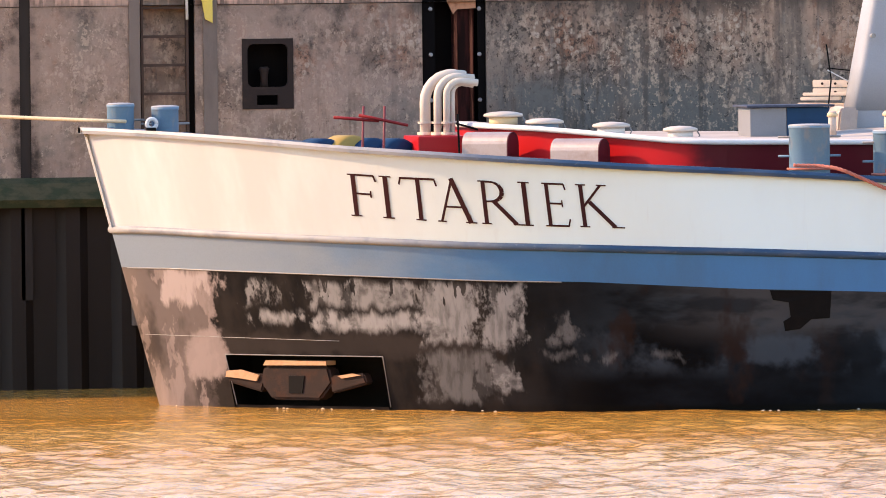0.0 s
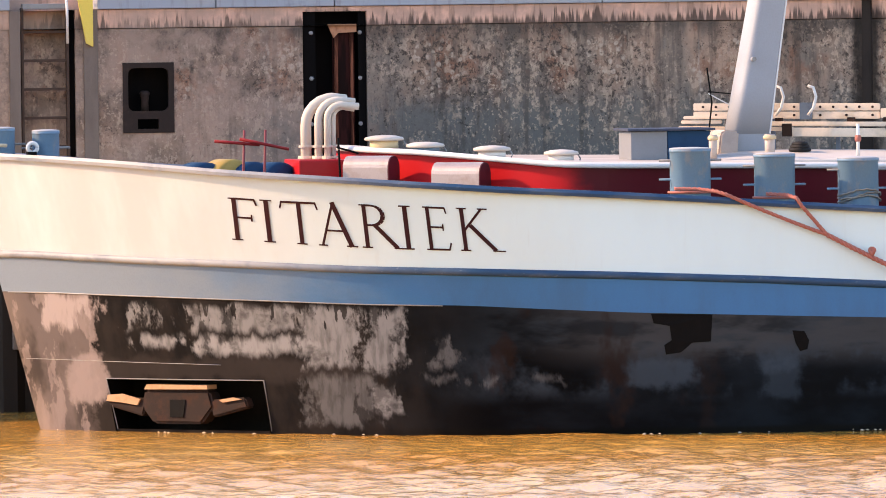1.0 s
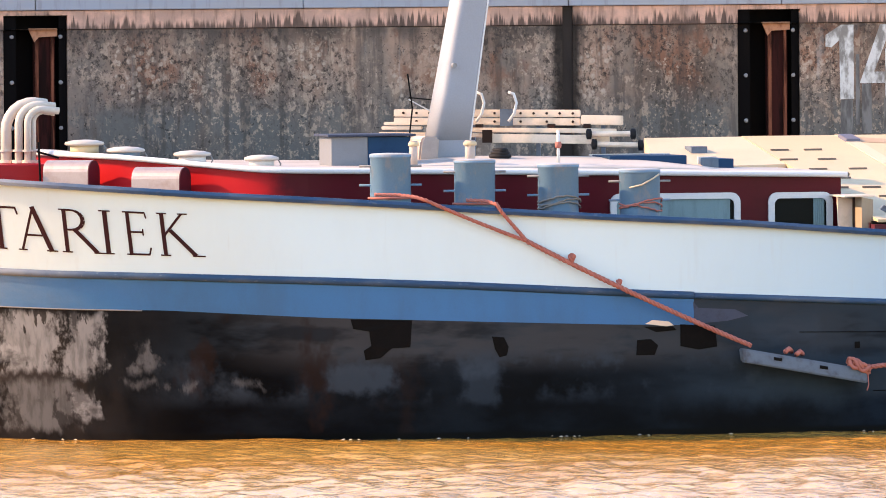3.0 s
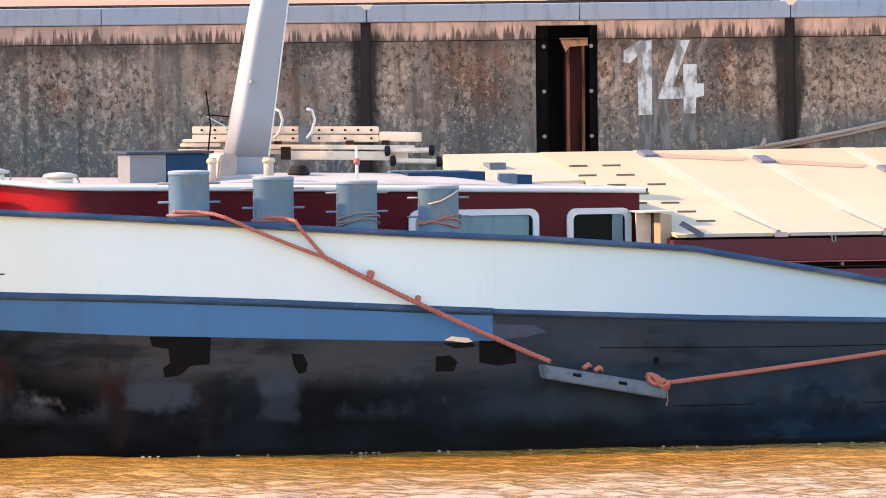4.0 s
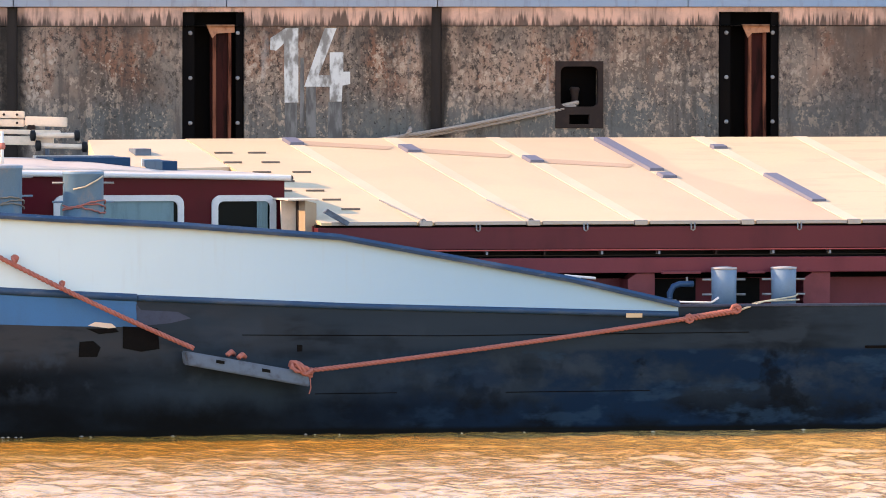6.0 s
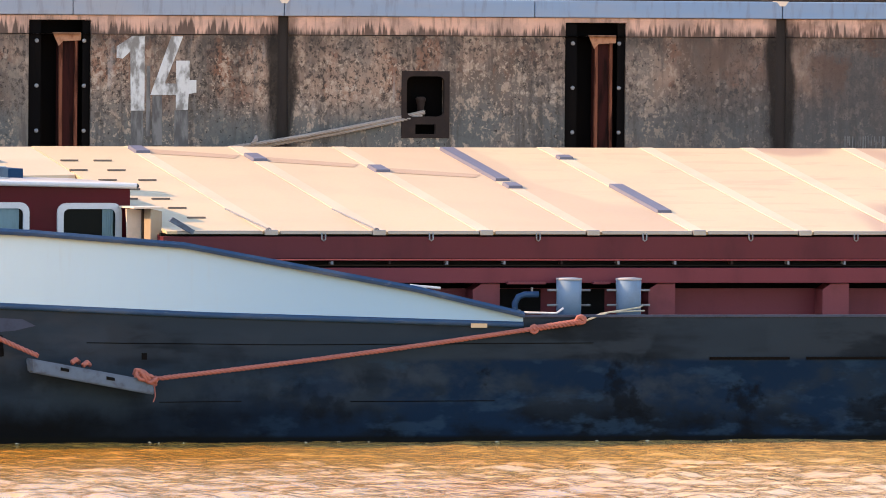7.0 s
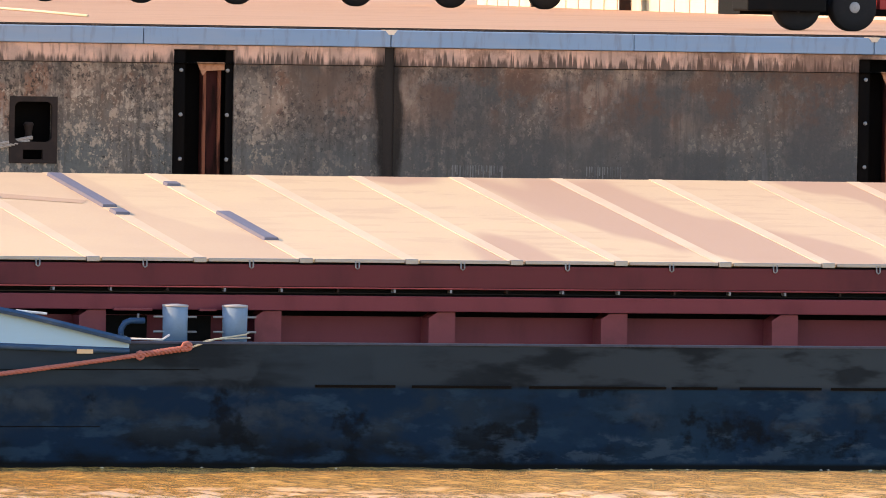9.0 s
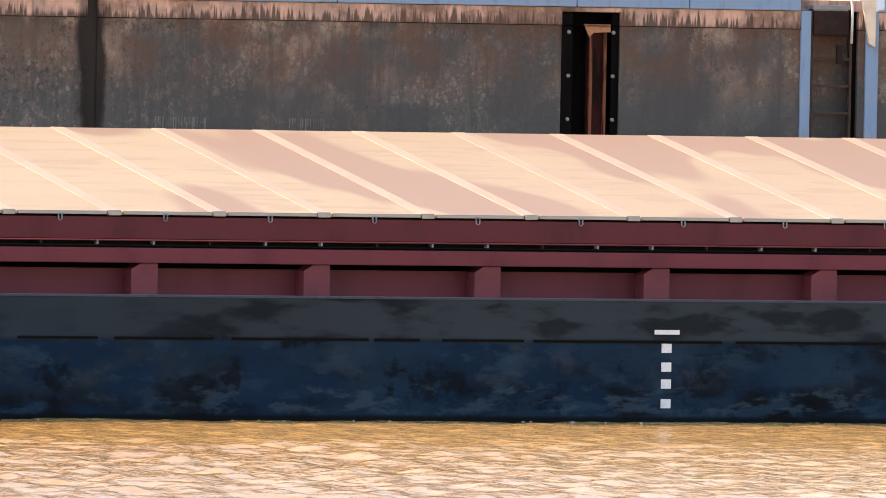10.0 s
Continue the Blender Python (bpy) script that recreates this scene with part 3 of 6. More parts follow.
# ---- water and quay ----
WALL_Y, QUAY_Z = 9.4, 4.67
def water_sheet(x0, x1, y0, y1, nx, ny):
    """One sheet of water: choppy where the barge lies, level further off."""
    verts, faces = [], []
    for j in range(ny + 1):
        y = y0 + (y1 - y0) * j / ny
        for i in range(nx + 1):
            x = x0 + (x1 - x0) * i / nx
            fade = min(1, (x - x0) / 3, (x1 - x) / 3, (y - y0) / 6, (y1 - y) / 1.0)
            gust = 0.75 + 0.5 * noise.noise((x * 0.13, y * 0.09, 2.2))
            open_water = min(1, max(0, (0.5 - y) / 7)) * gust * (1 - 0.45 * min(1, max(0, (x - 38) / 8)))
            h = 0.020 * noise.noise((x * 0.6, y * 0.5, 0.3)) + (0.010 + 0.030 * open_water) * noise.noise((x * 1.9, y * 1.4, 4.1))
            h += (0.008 + 0.030 * open_water) * noise.noise((x * 2.7, y * 2.5, 9.7)) + (0.008 + 0.014 * open_water) * noise.noise((x * 5.0, y * 4.2, 5.5))
            verts.append((x, y, max(0, fade) * h))
    for j in range(ny):
        for i in range(nx):
            a = j * (nx + 1) + i
            faces.append((a, a + 1, a + nx + 2, a + nx + 1))
    n = len(verts)
    xs, ys = (-1500, x0, x1, 1500), (-900, y0, y1, 9.9)
    for j in range(4):
        for i in range(4):
            verts.append((xs[i], ys[j], 0))
    for j in range(3):
        for i in range(3):
            if (i, j) != (1, 1):
                a = n + j * 4 + i
                faces.append((a, a + 1, a + 5, a + 4))
    me = bpy.data.meshes.new("water")
    me.from_pydata(verts, [], faces)
    me.materials.append(WATER)
    for p in me.polygons:
        p.use_smooth = True
    return new("water", me)


tagged(water_sheet(14, 60, -34, 2.5, 640, 440), "rippled muddy brown harbour water", "water", kind="structure")
bm = bmesh.new()
bm.faces.new([bm.verts.new(p) for p in ((-1500, 9.95, QUAY_Z - 0.01), (1500, 9.95, QUAY_Z - 0.01), (1500, 2500, QUAY_Z - 0.01), (-1500, 2500, QUAY_Z - 0.01))])
tagged(finish("ground", bm, QUAY), "sandy grey paved quay apron in low sun", "ground", kind="structure")

for y, w in ((11.2, 0.07), (12.6, 0.07), (16.5, 0.12)):
    tagged(finish("crane_rail", solid(-40, 150, y, y + w, QUAY_Z - 0.012, QUAY_Z + 0.004), JOINTMAT), "narrow dark rail let into the quay paving", "rail", "rails in the quay", "structure")

# recesses for fenders, mooring niches and ladder slots: x0, x1, z0, z1, depth
RECESS_X = [26.70, 35.17, 41.52, 49.88]
RECESSES = [(x, x + 0.73, 0.9, 4.42, 0.30) for x in RECESS_X]
NICHES = [(24.66, 25.22, 3.10, 3.865, 0.28), (39.58, 40.13, 3.10, 3.845, 0.28)]
LADDER_SLOTS = [(23.50, 24.12, 0.6, 4.52, 0.22), (53.00, 53.60, 0.6, 4.52, 0.22)]
JOINTS = [16.5, 22.2, 27.06, 33.19, 38.16, 44.12, 50.05, 56.0, 62.0]
HOLES = RECESSES + NICHES + LADDER_SLOTS
wall = thing("wall_quay", "old stained concrete quay wall with fender recesses and mooring niches", "quay wall", kind="structure")


def wall_piece(x0, x1, z0, z1, y=WALL_Y, mat=CONCRETE, name="concrete_panel"):
    """One cast length of the wall, cut round its recesses, with their cheeks and backs."""
    bm = bmesh.new()
    holes = [h for h in HOLES if h[0] < x1 and h[1] > x0 and h[2] < z1 and h[3] > z0]
    xs = sorted({x0, x1, *[min(max(v, x0), x1) for h in holes for v in h[:2]]})
    zs = sorted({z0, z1, *[min(max(v, z0), z1) for h in holes for v in h[2:4]]})
    inside = lambda x, z: next((h for h in holes if h[0] < x < h[1] and h[2] < z < h[3]), None)
    verts = {}

    def v(x, yy, z):
        key = (round(x, 4), round(yy, 4), round(z, 4))
        if key not in verts:
            verts[key] = bm.verts.new(key)
        return verts[key]
    cell = {}
    for a, b in zip(xs, xs[1:]):
        for c, d in zip(zs, zs[1:]):
            h = inside((a + b) / 2, (c + d) / 2)
            yy = y + (h[4] if h else 0)
            bm.faces.new((v(a, yy, c), v(b, yy, c), v(b, yy, d), v(a, yy, d)))
            cell[(a, c)] = yy
    ends = lambda vals: list(zip(vals, vals[1:]))
    for c, d in ends(zs):
        cols = [a for a, _ in ends(xs)]
        for p, q in zip(cols, cols[1:]):
            if cell[(p, c)] != cell[(q, c)]:
                bm.faces.new((v(q, cell[(p, c)], c), v(q, cell[(q, c)], c), v(q, cell[(q, c)], d), v(q, cell[(p, c)], d)))
    for a, b in ends(xs):
        rows = [c for c, _ in ends(zs)]
        for p, q in zip(rows, rows[1:]):
            if cell[(a, p)] != cell[(a, q)]:
                bm.faces.new((v(a, cell[(a, p)], q), v(b, cell[(a, p)], q), v(b, cell[(a, q)], q), v(a, cell[(a, q)], q)))
    back = y + 0.5
    for p, q in (((x0, z0), (x0, z1)), ((x0, z1), (x1, z1)), ((x1, z1), (x1, z0)), ((x1, z0), (x0, z0))):
        try:
            bm.faces.new((v(p[0], y, p[1]), v(q[0], y, q[1]), v(q[0], back, q[1]), v(p[0], back, p[1])))
        except ValueError:
            pass
    part(name, bm, mat, wall)


GAP = 0.062
lengths = list(zip(JOINTS, JOINTS[1:]))
for a, b in lengths:
    # a recess that straddles a joint belongs to one length only
    cut = lambda x: next((h[0] - 0.01 if x < (h[0] + h[1]) / 2 + 1 else x for h in RECESSES if h[0] - 0.1 < x < h[1] + 0.1), x)
    a2, b2 = cut(a), cut(b)
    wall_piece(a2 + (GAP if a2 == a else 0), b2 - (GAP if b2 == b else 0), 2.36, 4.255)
    wall_piece(a2 + (GAP if a2 == a else 0), b2 - (GAP if b2 == b else 0), 4.263, 4.47, WALL_Y - 0.012, name="concrete_cap")
    if a2 == a:
        part("joint_filler", solid(a - GAP, a + GAP, WALL_Y + 0.02, WALL_Y + 0.3, 1.0, 4.47), JOINTMAT, wall)
wall_piece(-60, JOINTS[0] - GAP, 2.36, 4.47)
wall_piece(JOINTS[-1] + GAP, 120, 2.36, 4.47)
part("wall_core", solid(-60, 120, WALL_Y + 0.52, WALL_Y + 0.6, -1, 4.6), CONCRETE, wall)
# algae-grown ledge and sheet piling below it
bm = bmesh.new()
prof = [(WALL_Y, 2.36), (WALL_Y - 0.10, 2.30), (WALL_Y - 0.16, 2.12), (WALL_Y - 0.12, 2.03), (WALL_Y + 0.3, 2.03)]
ringa = [bm.verts.new((-60, y, z)) for y, z in prof]
ringb = [bm.verts.new((120, y, z)) for y, z in prof]
for i in range(len(prof) - 1):
    bm.faces.new((ringa[i], ringb[i], ringb[i + 1], ringa[i + 1]))
part("algae_ledge", bm, ALGAE, wall)
for i in range(60):
    x = 12.0 + i * 0.62
    bm = bmesh.new()
    prism_pts = [(x, WALL_Y + 0.12), (x + 0.10, WALL_Y + 0.02), (x + 0.26, WALL_Y + 0.02), (x + 0.36, WALL_Y + 0.12), (x + 0.62, WALL_Y + 0.12), (x + 0.62, WALL_Y + 0.2), (x, WALL_Y + 0.2)]
    slab(bm, prism_pts, -1.0, 2.03)
    part("sheet_pile", bm, PILE, wall)

# steel coping in lengths
edges = [-60, 10.0, 16.5, 22.2, 23.38, 24.36, 27.06, 33.19, 38.16, 44.12, 50.05, 52.86, 53.9, 56.0, 62.0, 120]
for a, b in zip(edges, edges[1:]):
    if (a, b) in ((23.38, 24.36), (52.86, 53.9)):
        continue
    bm = bmesh.new()
    g = 0.005
    mid = (a + b) / 2
    box(bm, a + g, mid - 0.004, WALL_Y - 0.05, WALL_Y + 0.55, 4.476, QUAY_Z, 0.012)
    box(bm, mid + 0.004, b - g, WALL_Y - 0.05, WALL_Y + 0.55, 4.476, QUAY_Z, 0.012)
    part("coping_plate", bm, COPING, wall)
    part("coping_notch", prism(bmesh.new(), [(b - 0.075, QUAY_Z + 0.006), (b - 0.03, QUAY_Z - 0.05), (b + 0.03, QUAY_Z - 0.05), (b + 0.075, QUAY_Z + 0.006)], WALL_Y - 0.056, WALL_Y + 0.1), LADDERALU, wall, "sand-filled notch")

# fender guides in the recesses
for k, (x0, x1, z0, z1, dep) in enumerate(RECESSES):
    f = thing("fender_guide", "fender recess plate blackened as shade, with rusty steel channel and bolts", "fender", "fender guides along the quay", at=(x0, WALL_Y + dep, z0))
    f_in = Matrix.Translation((-x0, -WALL_Y - dep, -z0))

    def fpart(name, bm, mat, label=""):
        bm.transform(f_in)
        return part(name, bm, mat, f, label)
    # Backplate and frame are near-black so the recess reads as shaded.
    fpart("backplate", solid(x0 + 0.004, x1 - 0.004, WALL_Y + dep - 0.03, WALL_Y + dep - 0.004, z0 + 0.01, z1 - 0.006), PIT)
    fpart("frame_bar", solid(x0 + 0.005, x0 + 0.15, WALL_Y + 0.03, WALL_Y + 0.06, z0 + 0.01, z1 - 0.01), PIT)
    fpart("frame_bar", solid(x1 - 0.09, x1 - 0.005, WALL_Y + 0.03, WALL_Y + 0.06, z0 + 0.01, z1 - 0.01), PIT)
    cx = x0 + 0.47
    fpart("channel", solid(cx - 0.10, cx + 0.14, WALL_Y + 0.10, WALL_Y + 0.20, z0 + 0.02, z1 - 0.16, 0.01), CHANNELDARK, "dark rust-streaked steel channel")
    # Rusty flange edges are coloured brighter orange as if lit.
    fpart("channel_flange", solid(cx - 0.095, cx - 0.060, WALL_Y + 0.055, WALL_Y + 0.098, z0 + 0.02, z1 - 0.2), FENDERRUST)
    fpart("channel_flange", solid(cx + 0.085, cx + 0.115, WALL_Y + 0.055, WALL_Y + 0.098, z0 + 0.02, z1 - 0.2), FENDERRUST)
    # Pale trapezoid stands in for the lit patch at the recess top.
    bm = bmesh.new()
    prism(bm, [(cx - 0.18, z1 - 0.145), (cx + 0.15, z1 - 0.145), (cx + 0.15, z1 - 0.235), (cx - 0.06, z1 - 0.245), (cx - 0.11, z1 - 0.30)], WALL_Y + 0.03, WALL_Y + 0.052)
    fpart("guide_plate", bm, GUIDEPLATE, "pale orange plate shaped as the lit patch of the guide")
    for side in (0.10, 0.655):
        for r in range(6):
            zz = 4.18 - 0.5105 * r
            if zz > z0 + 0.1:
                bm = turned([(0.024, 0), (0.024, 0.012), (0.014, 0.02)], 10)
                bm.transform(Matrix.Translation((x0 + side, WALL_Y + 0.029, zz)) @ Matrix.Rotation(radians(90), 4, "X"))
                fpart("bolt_head", bm, STEEL)

# mooring niches
for k, (x0, x1, z0, z1, dep) in enumerate(NICHES):
    f = thing("mooring_niche", "dark cast-iron mooring niche with a small bollard inside", "mooring niche", "mooring niches in the quay wall", at=(x0, WALL_Y, z0))
    sh = Matrix.Translation((-x0, -WALL_Y, -z0))
    bm = bmesh.new()
    hx0, hx1, hz0, hz1, rr = x0 + 0.05, x1 - 0.05, z0 + 0.235, z1 - 0.05, 0.07
    for a in ((x0 - 0.01, hx0, z0 - 0.01, z1 + 0.01), (hx1, x1 + 0.01, z0 - 0.01, z1 + 0.01), (hx0, hx1, hz1, z1 + 0.01), (hx0, hx1, z0 + 0.145, hz0), (hx0, hx1, z0 - 0.01, z0 + 0.035), (hx0, x0 + 0.155, z0 + 0.035, z0 + 0.145), (x0 + 0.395, hx1, z0 + 0.035, z0 + 0.145)):
        box(bm, a[0], a[1], WALL_Y - 0.012, WALL_Y + 0.05, a[2], a[3])
    for sx, sz, px, pz in ((1, 1, hx0, hz0), (-1, 1, hx1, hz0), (1, -1, hx0, hz1), (-1, -1, hx1, hz1)):
        pts = [(px, pz)] + [(px + sx * rr * (1 - math.cos(t)), pz + sz * rr * (1 - math.sin(t))) for t in (0, 0.39, 0.79, 1.18, 1.571)]
        prism(bm, pts, WALL_Y - 0.011, WALL_Y + 0.049)
    bm.transform(sh)
    part("frame", bm, NICHE, f)
    # Niche back is near-black in place of the shade inside.
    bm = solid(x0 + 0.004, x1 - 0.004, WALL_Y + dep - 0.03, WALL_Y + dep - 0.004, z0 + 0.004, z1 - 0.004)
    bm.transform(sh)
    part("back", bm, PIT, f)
    bm = turned([(0.045, 0), (0.04, 0.1), (0.05, 0.17), (0.062, 0.2), (0.04, 0.225)], 16, ((x0 + x1) / 2 - 0.02, WALL_Y + 0.12, z0 + 0.235))
    bm.transform(sh)
    part("bollard", bm, NICHE, f, "worn steel bollard", True)


def quay_ladder(x0, x1, lit):
    f = thing("quay_ladder", "rust-stained steel rung ladder set in a slot of the quay wall", "ladder", "ladders on the quay", at=(x0, WALL_Y, 0.7))
    sh = Matrix.Translation((-x0, -WALL_Y, -0.7))

    def lpart(name, bm, mat, label="", smooth=False):
        bm.transform(sh)
        return part(name, bm, mat, f, label, smooth)
    lpart("stile", solid(x0 + 0.01, x0 + 0.04, WALL_Y + 0.01, WALL_Y + 0.09, 0.7, 4.5, 0.005), LADDERRUST)
    lpart("stile", solid(x1 - 0.10, x1 - 0.07, WALL_Y + 0.01, WALL_Y + 0.09, 0.7, 4.5, 0.005), LADDERRUST)
    for r in range(12):
        zz = 4.235 - 0.319 * r
        lpart("rung", solid(x0 + 0.03, x1 - 0.09, WALL_Y + 0.02, WALL_Y + 0.07, zz - 0.018, zz + 0.012, 0.004), LADDERRUST)
    lpart("top_step", solid(x0 + 0.03, x1 - 0.10, WALL_Y + 0.01, WALL_Y + 0.12, 4.49, 4.545, 0.005), STEEL)
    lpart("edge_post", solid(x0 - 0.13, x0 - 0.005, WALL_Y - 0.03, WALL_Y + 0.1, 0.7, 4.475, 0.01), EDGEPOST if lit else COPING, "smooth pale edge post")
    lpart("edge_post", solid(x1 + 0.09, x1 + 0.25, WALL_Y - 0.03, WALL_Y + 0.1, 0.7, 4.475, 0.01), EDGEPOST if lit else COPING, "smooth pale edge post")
    # Black strip painted in for the shade beside the slot.
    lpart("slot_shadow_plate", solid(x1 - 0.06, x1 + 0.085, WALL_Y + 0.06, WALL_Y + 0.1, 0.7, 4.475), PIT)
    # Slanted outline traces the sign's sunlit part down to its shadow edge.
    bm = bmesh.new()
    prism(bm, [(x1 - 0.02, 4.60), (x1 + 0.02, 4.60), (x1 + 0.11, 4.10), (x1 + 0.19, 4.06), (x1 + 0.19, 4.66), (x1 - 0.02, 4.66)], WALL_Y - 0.075, WALL_Y - 0.035)
    lpart("marker_plate", bm, YELLOW if lit else LADDERALU, "yellow marker plate cut to its sunlit part" if lit else "pale cream marker plate")
    if not lit:
        lpart("top_box", solid(x0 + 0.03, x1 - 0.12, WALL_Y - 0.02, WALL_Y + 0.12, 4.19, 4.48, 0.02), RUST, "rusty box at the ladder head")
        lpart("bracket", solid(x0 + 0.33, x0 + 0.40, WALL_Y - 0.03, WALL_Y + 0.02, 3.86, 4.08, 0.01), RUST)
    lpart("grab_rail", rod([(x1 - 0.09, WALL_Y - 0.02, 4.1), (x1 - 0.10, WALL_Y - 0.06, 4.5), (x1 - 0.10, WALL_Y + 0.02, 4.72), (x1 - 0.10, WALL_Y + 0.25, 4.72)], 0.016), TRIM, "", True)


quay_ladder(23.50, 24.12, True)
quay_ladder(53.00, 53.60, False)

# the painted berth number
num = thing("berth_number", "large worn white number 14 painted on the quay wall", "wall number")
Y0, Y1 = WALL_Y - 0.004, WALL_Y - 0.001
bm = bmesh.new()
prism(bm, [(36.20, 3.99), (36.27, 3.98), (36.36, 4.06), (36.37, 3.39), (36.53, 3.39), (36.53, 4.235), (36.38, 4.235), (36.20, 4.12)], Y0, Y1)
part("digit", bm, WALLWHITE, num, "faded white painted figure 1")
bm = bmesh.new()
prism(bm, [(36.60, 3.57), (36.84, 4.235), (36.98, 4.235), (36.77, 3.70), (36.90, 3.70), (36.90, 3.96), (37.06, 3.96), (37.06, 3.74), (37.14, 3.74), (37.14, 3.60), (37.05, 3.58), (37.04, 3.40), (36.90, 3.40), (36.90, 3.57)], Y0, Y1)
part("digit", bm, WALLWHITE, num, "faded white painted figure 4")

for x0, x1, z0, z1 in ((36.37, 36.52, 2.95, 3.385), (36.62, 36.74, 3.0, 3.565), (36.88, 37.05, 2.95, 3.395), (36.55, 36.60, 3.1, 3.9)):
    part("paint_run", prism(bmesh.new(), [(x0, z0), (x1, z0), (x1 - 0.005, z1), (x0 + 0.005, z1)], Y0, Y1), LIME, num, "thin washed-out paint run")
lime = thing("lime_streaks", "short pale lime streaks low on the quay wall", "stain")
lr = random.Random(12)
for i in range(34):
    x = 44.9 + i * 0.032 + (1.0 if i > 19 else 0) + lr.uniform(-0.008, 0.008)
    h = lr.uniform(0.06, 0.17)
    part("streak", prism(bmesh.new(), [(x, 3.12 - h), (x + 0.012, 3.12 - h), (x + 0.014, 3.12), (x, 3.13)], Y0, Y1), LIME, lime)
# old hawser hanging at the niche
hawser = thing("mooring_rope", "grey weathered mooring rope led double into a wall niche", "rope")
HAWSER = simple("weathered_hawser", (0.36, 0.30, 0.25), (0.20, 0.17, 0.15), 0.6, 0.9, scale=20, fine=120, relief=0.6)
part("strand", rope(sagging((36.9, WALL_Y - 0.34, 2.905), (39.86, WALL_Y + 0.05, 3.385), 0.035), 0.024), HAWSER, hawser, "", True)
part("strand", rope(sagging((37.0, WALL_Y - 0.24, 2.885), (39.82, WALL_Y + 0.02, 3.345), 0.04), 0.020), HAWSER, hawser, "", True)
part("splice", rope([(37.72, WALL_Y - 0.30, 3.02), (37.76, WALL_Y - 0.32, 3.07), (37.78, WALL_Y - 0.26, 3.10)], 0.022), HAWSER, hawser, "", True)


# ---- the barge ----
MID, HALF = 4.5, 4.5
SHEER = [(22.03, 2.985), (22.76, 2.94), (23.25, 2.90), (23.75, 2.85), (24.26, 2.80), (24.78, 2.76), (25.85, 2.68), (26.98, 2.60), (27.87, 2.55), (29.0, 2.48), (30.1, 2.40), (31.33, 2.32), (32.8, 2.24), (34.45, 2.112), (36.98, 1.655), (38.21, 1.375)]
RUB = [(22.29, 1.91), (23.3, 1.86), (24.3, 1.82), (25.36, 1.77), (26.44, 1.74), (28.17, 1.68), (29.8, 1.61), (31.93, 1.49), (34.6, 1.37), (38.21, 1.26)]
BOOT = [(22.43, 1.49), (24.34, 1.43), (25.4, 1.39), (26.45, 1.37), (28.17, 1.28), (31.3, 1.17), (32.2, 1.15)]
BULWARK_END, GUNWALE, AFT = 38.21, 1.345, 62.0


def stem_x(z):
    return 22.82 - 0.265 * z


def side_y(x, z):
    """The near side of the hull; the far side mirrors it about the middle line."""
    s = (x - stem_x(z)) / (5.6 + 0.45 * (2.96 - z))
    return MID if s <= 0 else (MID - HALF if s >= 1 else MID - HALF * (1 - (1 - s) ** 2.2))


def hull_x(d, z):
    return 22.0 + d + (stem_x(z) - 22.0) * max(0.0, 1 - d / 8)


def hull_point(d, z, off=0.0):
    x = hull_x(d, z)
    return Vector((x, side_y(x, z) - off, z))


def columns(d0, d1, step=0.18, extra=()):
    n = max(1, int((min(d1, 8) - d0) / step)) if d0 < 8 else 1
    ds = [d0 + (min(d1, 8) - d0) * i / n for i in range(n + 1)] if d0 < 8 else [d0]
    while ds[-1] < d1 - 1e-6:
        ds.append(min(ds[-1] + 0.35, d1))
    return sorted({round(d, 4) for d in [*ds, *extra]})


def sheet(bm, ds, rows, off=0.0, mirror=True, skip=None):
    """Plating between heights: rows are functions of d. skip(d, r) leaves a face out."""
    for sgn in ((1, -1) if mirror else (1,)):
        grid = []
        for d in ds:
            col = []
            for f in rows:
                p = hull_point(d, f(d), off)
                if sgn < 0:
                    p.y = 2 * MID - p.y
                col.append(bm.verts.new(p))
            grid.append(col)
        for i in range(len(ds) - 1):
            for r in range(len(rows) - 1):
                if sgn > 0 and skip and skip(ds[i], r):
                    continue
                bm.faces.new((grid[i][r], grid[i + 1][r], grid[i + 1][r + 1], grid[i][r + 1]))
    return bm


barge = thing("river_barge", "long river barge with white bulwark, blue strake and black scraped bottom", "barge")
z_sheer = lambda d: lerp(SHEER, 22.0 + d)
z_rub = lambda d: lerp(RUB, 22.0 + d)
z_boot = lambda d: lerp(BOOT, 22.0 + d)
D_END = BULWARK_END - 22.0
D_BLUE = 32.25 - 22.0
ds = columns(0.0, D_END, extra=(12.45,))
bm = sheet(bmesh.new(), ds, [lambda d: z_rub(d), lambda d: 0.67 * z_rub(d) + 0.33 * z_sheer(d), lambda d: 0.33 * z_rub(d) + 0.67 * z_sheer(d), z_sheer], 0.012)
sheet(bm, ds, [z_rub, z_sheer], -0.07)
bmesh.ops.remove_doubles(bm, verts=bm.verts, dist=0.0005)
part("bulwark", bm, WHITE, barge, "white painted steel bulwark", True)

# cap rail: a flat-topped moulding along the bulwark's edge, both sides
bm = bmesh.new()
for sgn in (1, -1):
    prev = None
    for d in ds:
        z = z_sheer(d)
        base = hull_point(d, z)
        ring = []
        for oy, oz in ((-0.075, -0.055), (-0.085, -0.02), (-0.06, 0.012), (0.06, 0.012), (0.10, -0.01), (0.10, -0.05)):
            p = base + Vector((-0.05 if d == 0 else 0, oy, oz))
            if sgn < 0:
                p.y = 2 * MID - p.y
            ring.append(bm.verts.new(p))
        if prev:
            for k in range(6):
                bm.faces.new((prev[k], prev[(k + 1) % 6], ring[(k + 1) % 6], ring[k]))
        else:
            bm.faces.new(ring)
        prev = ring
    bm.faces.new(prev)
part("cap_rail", bm, CAPBLUE, barge, "grey-blue cap rail")


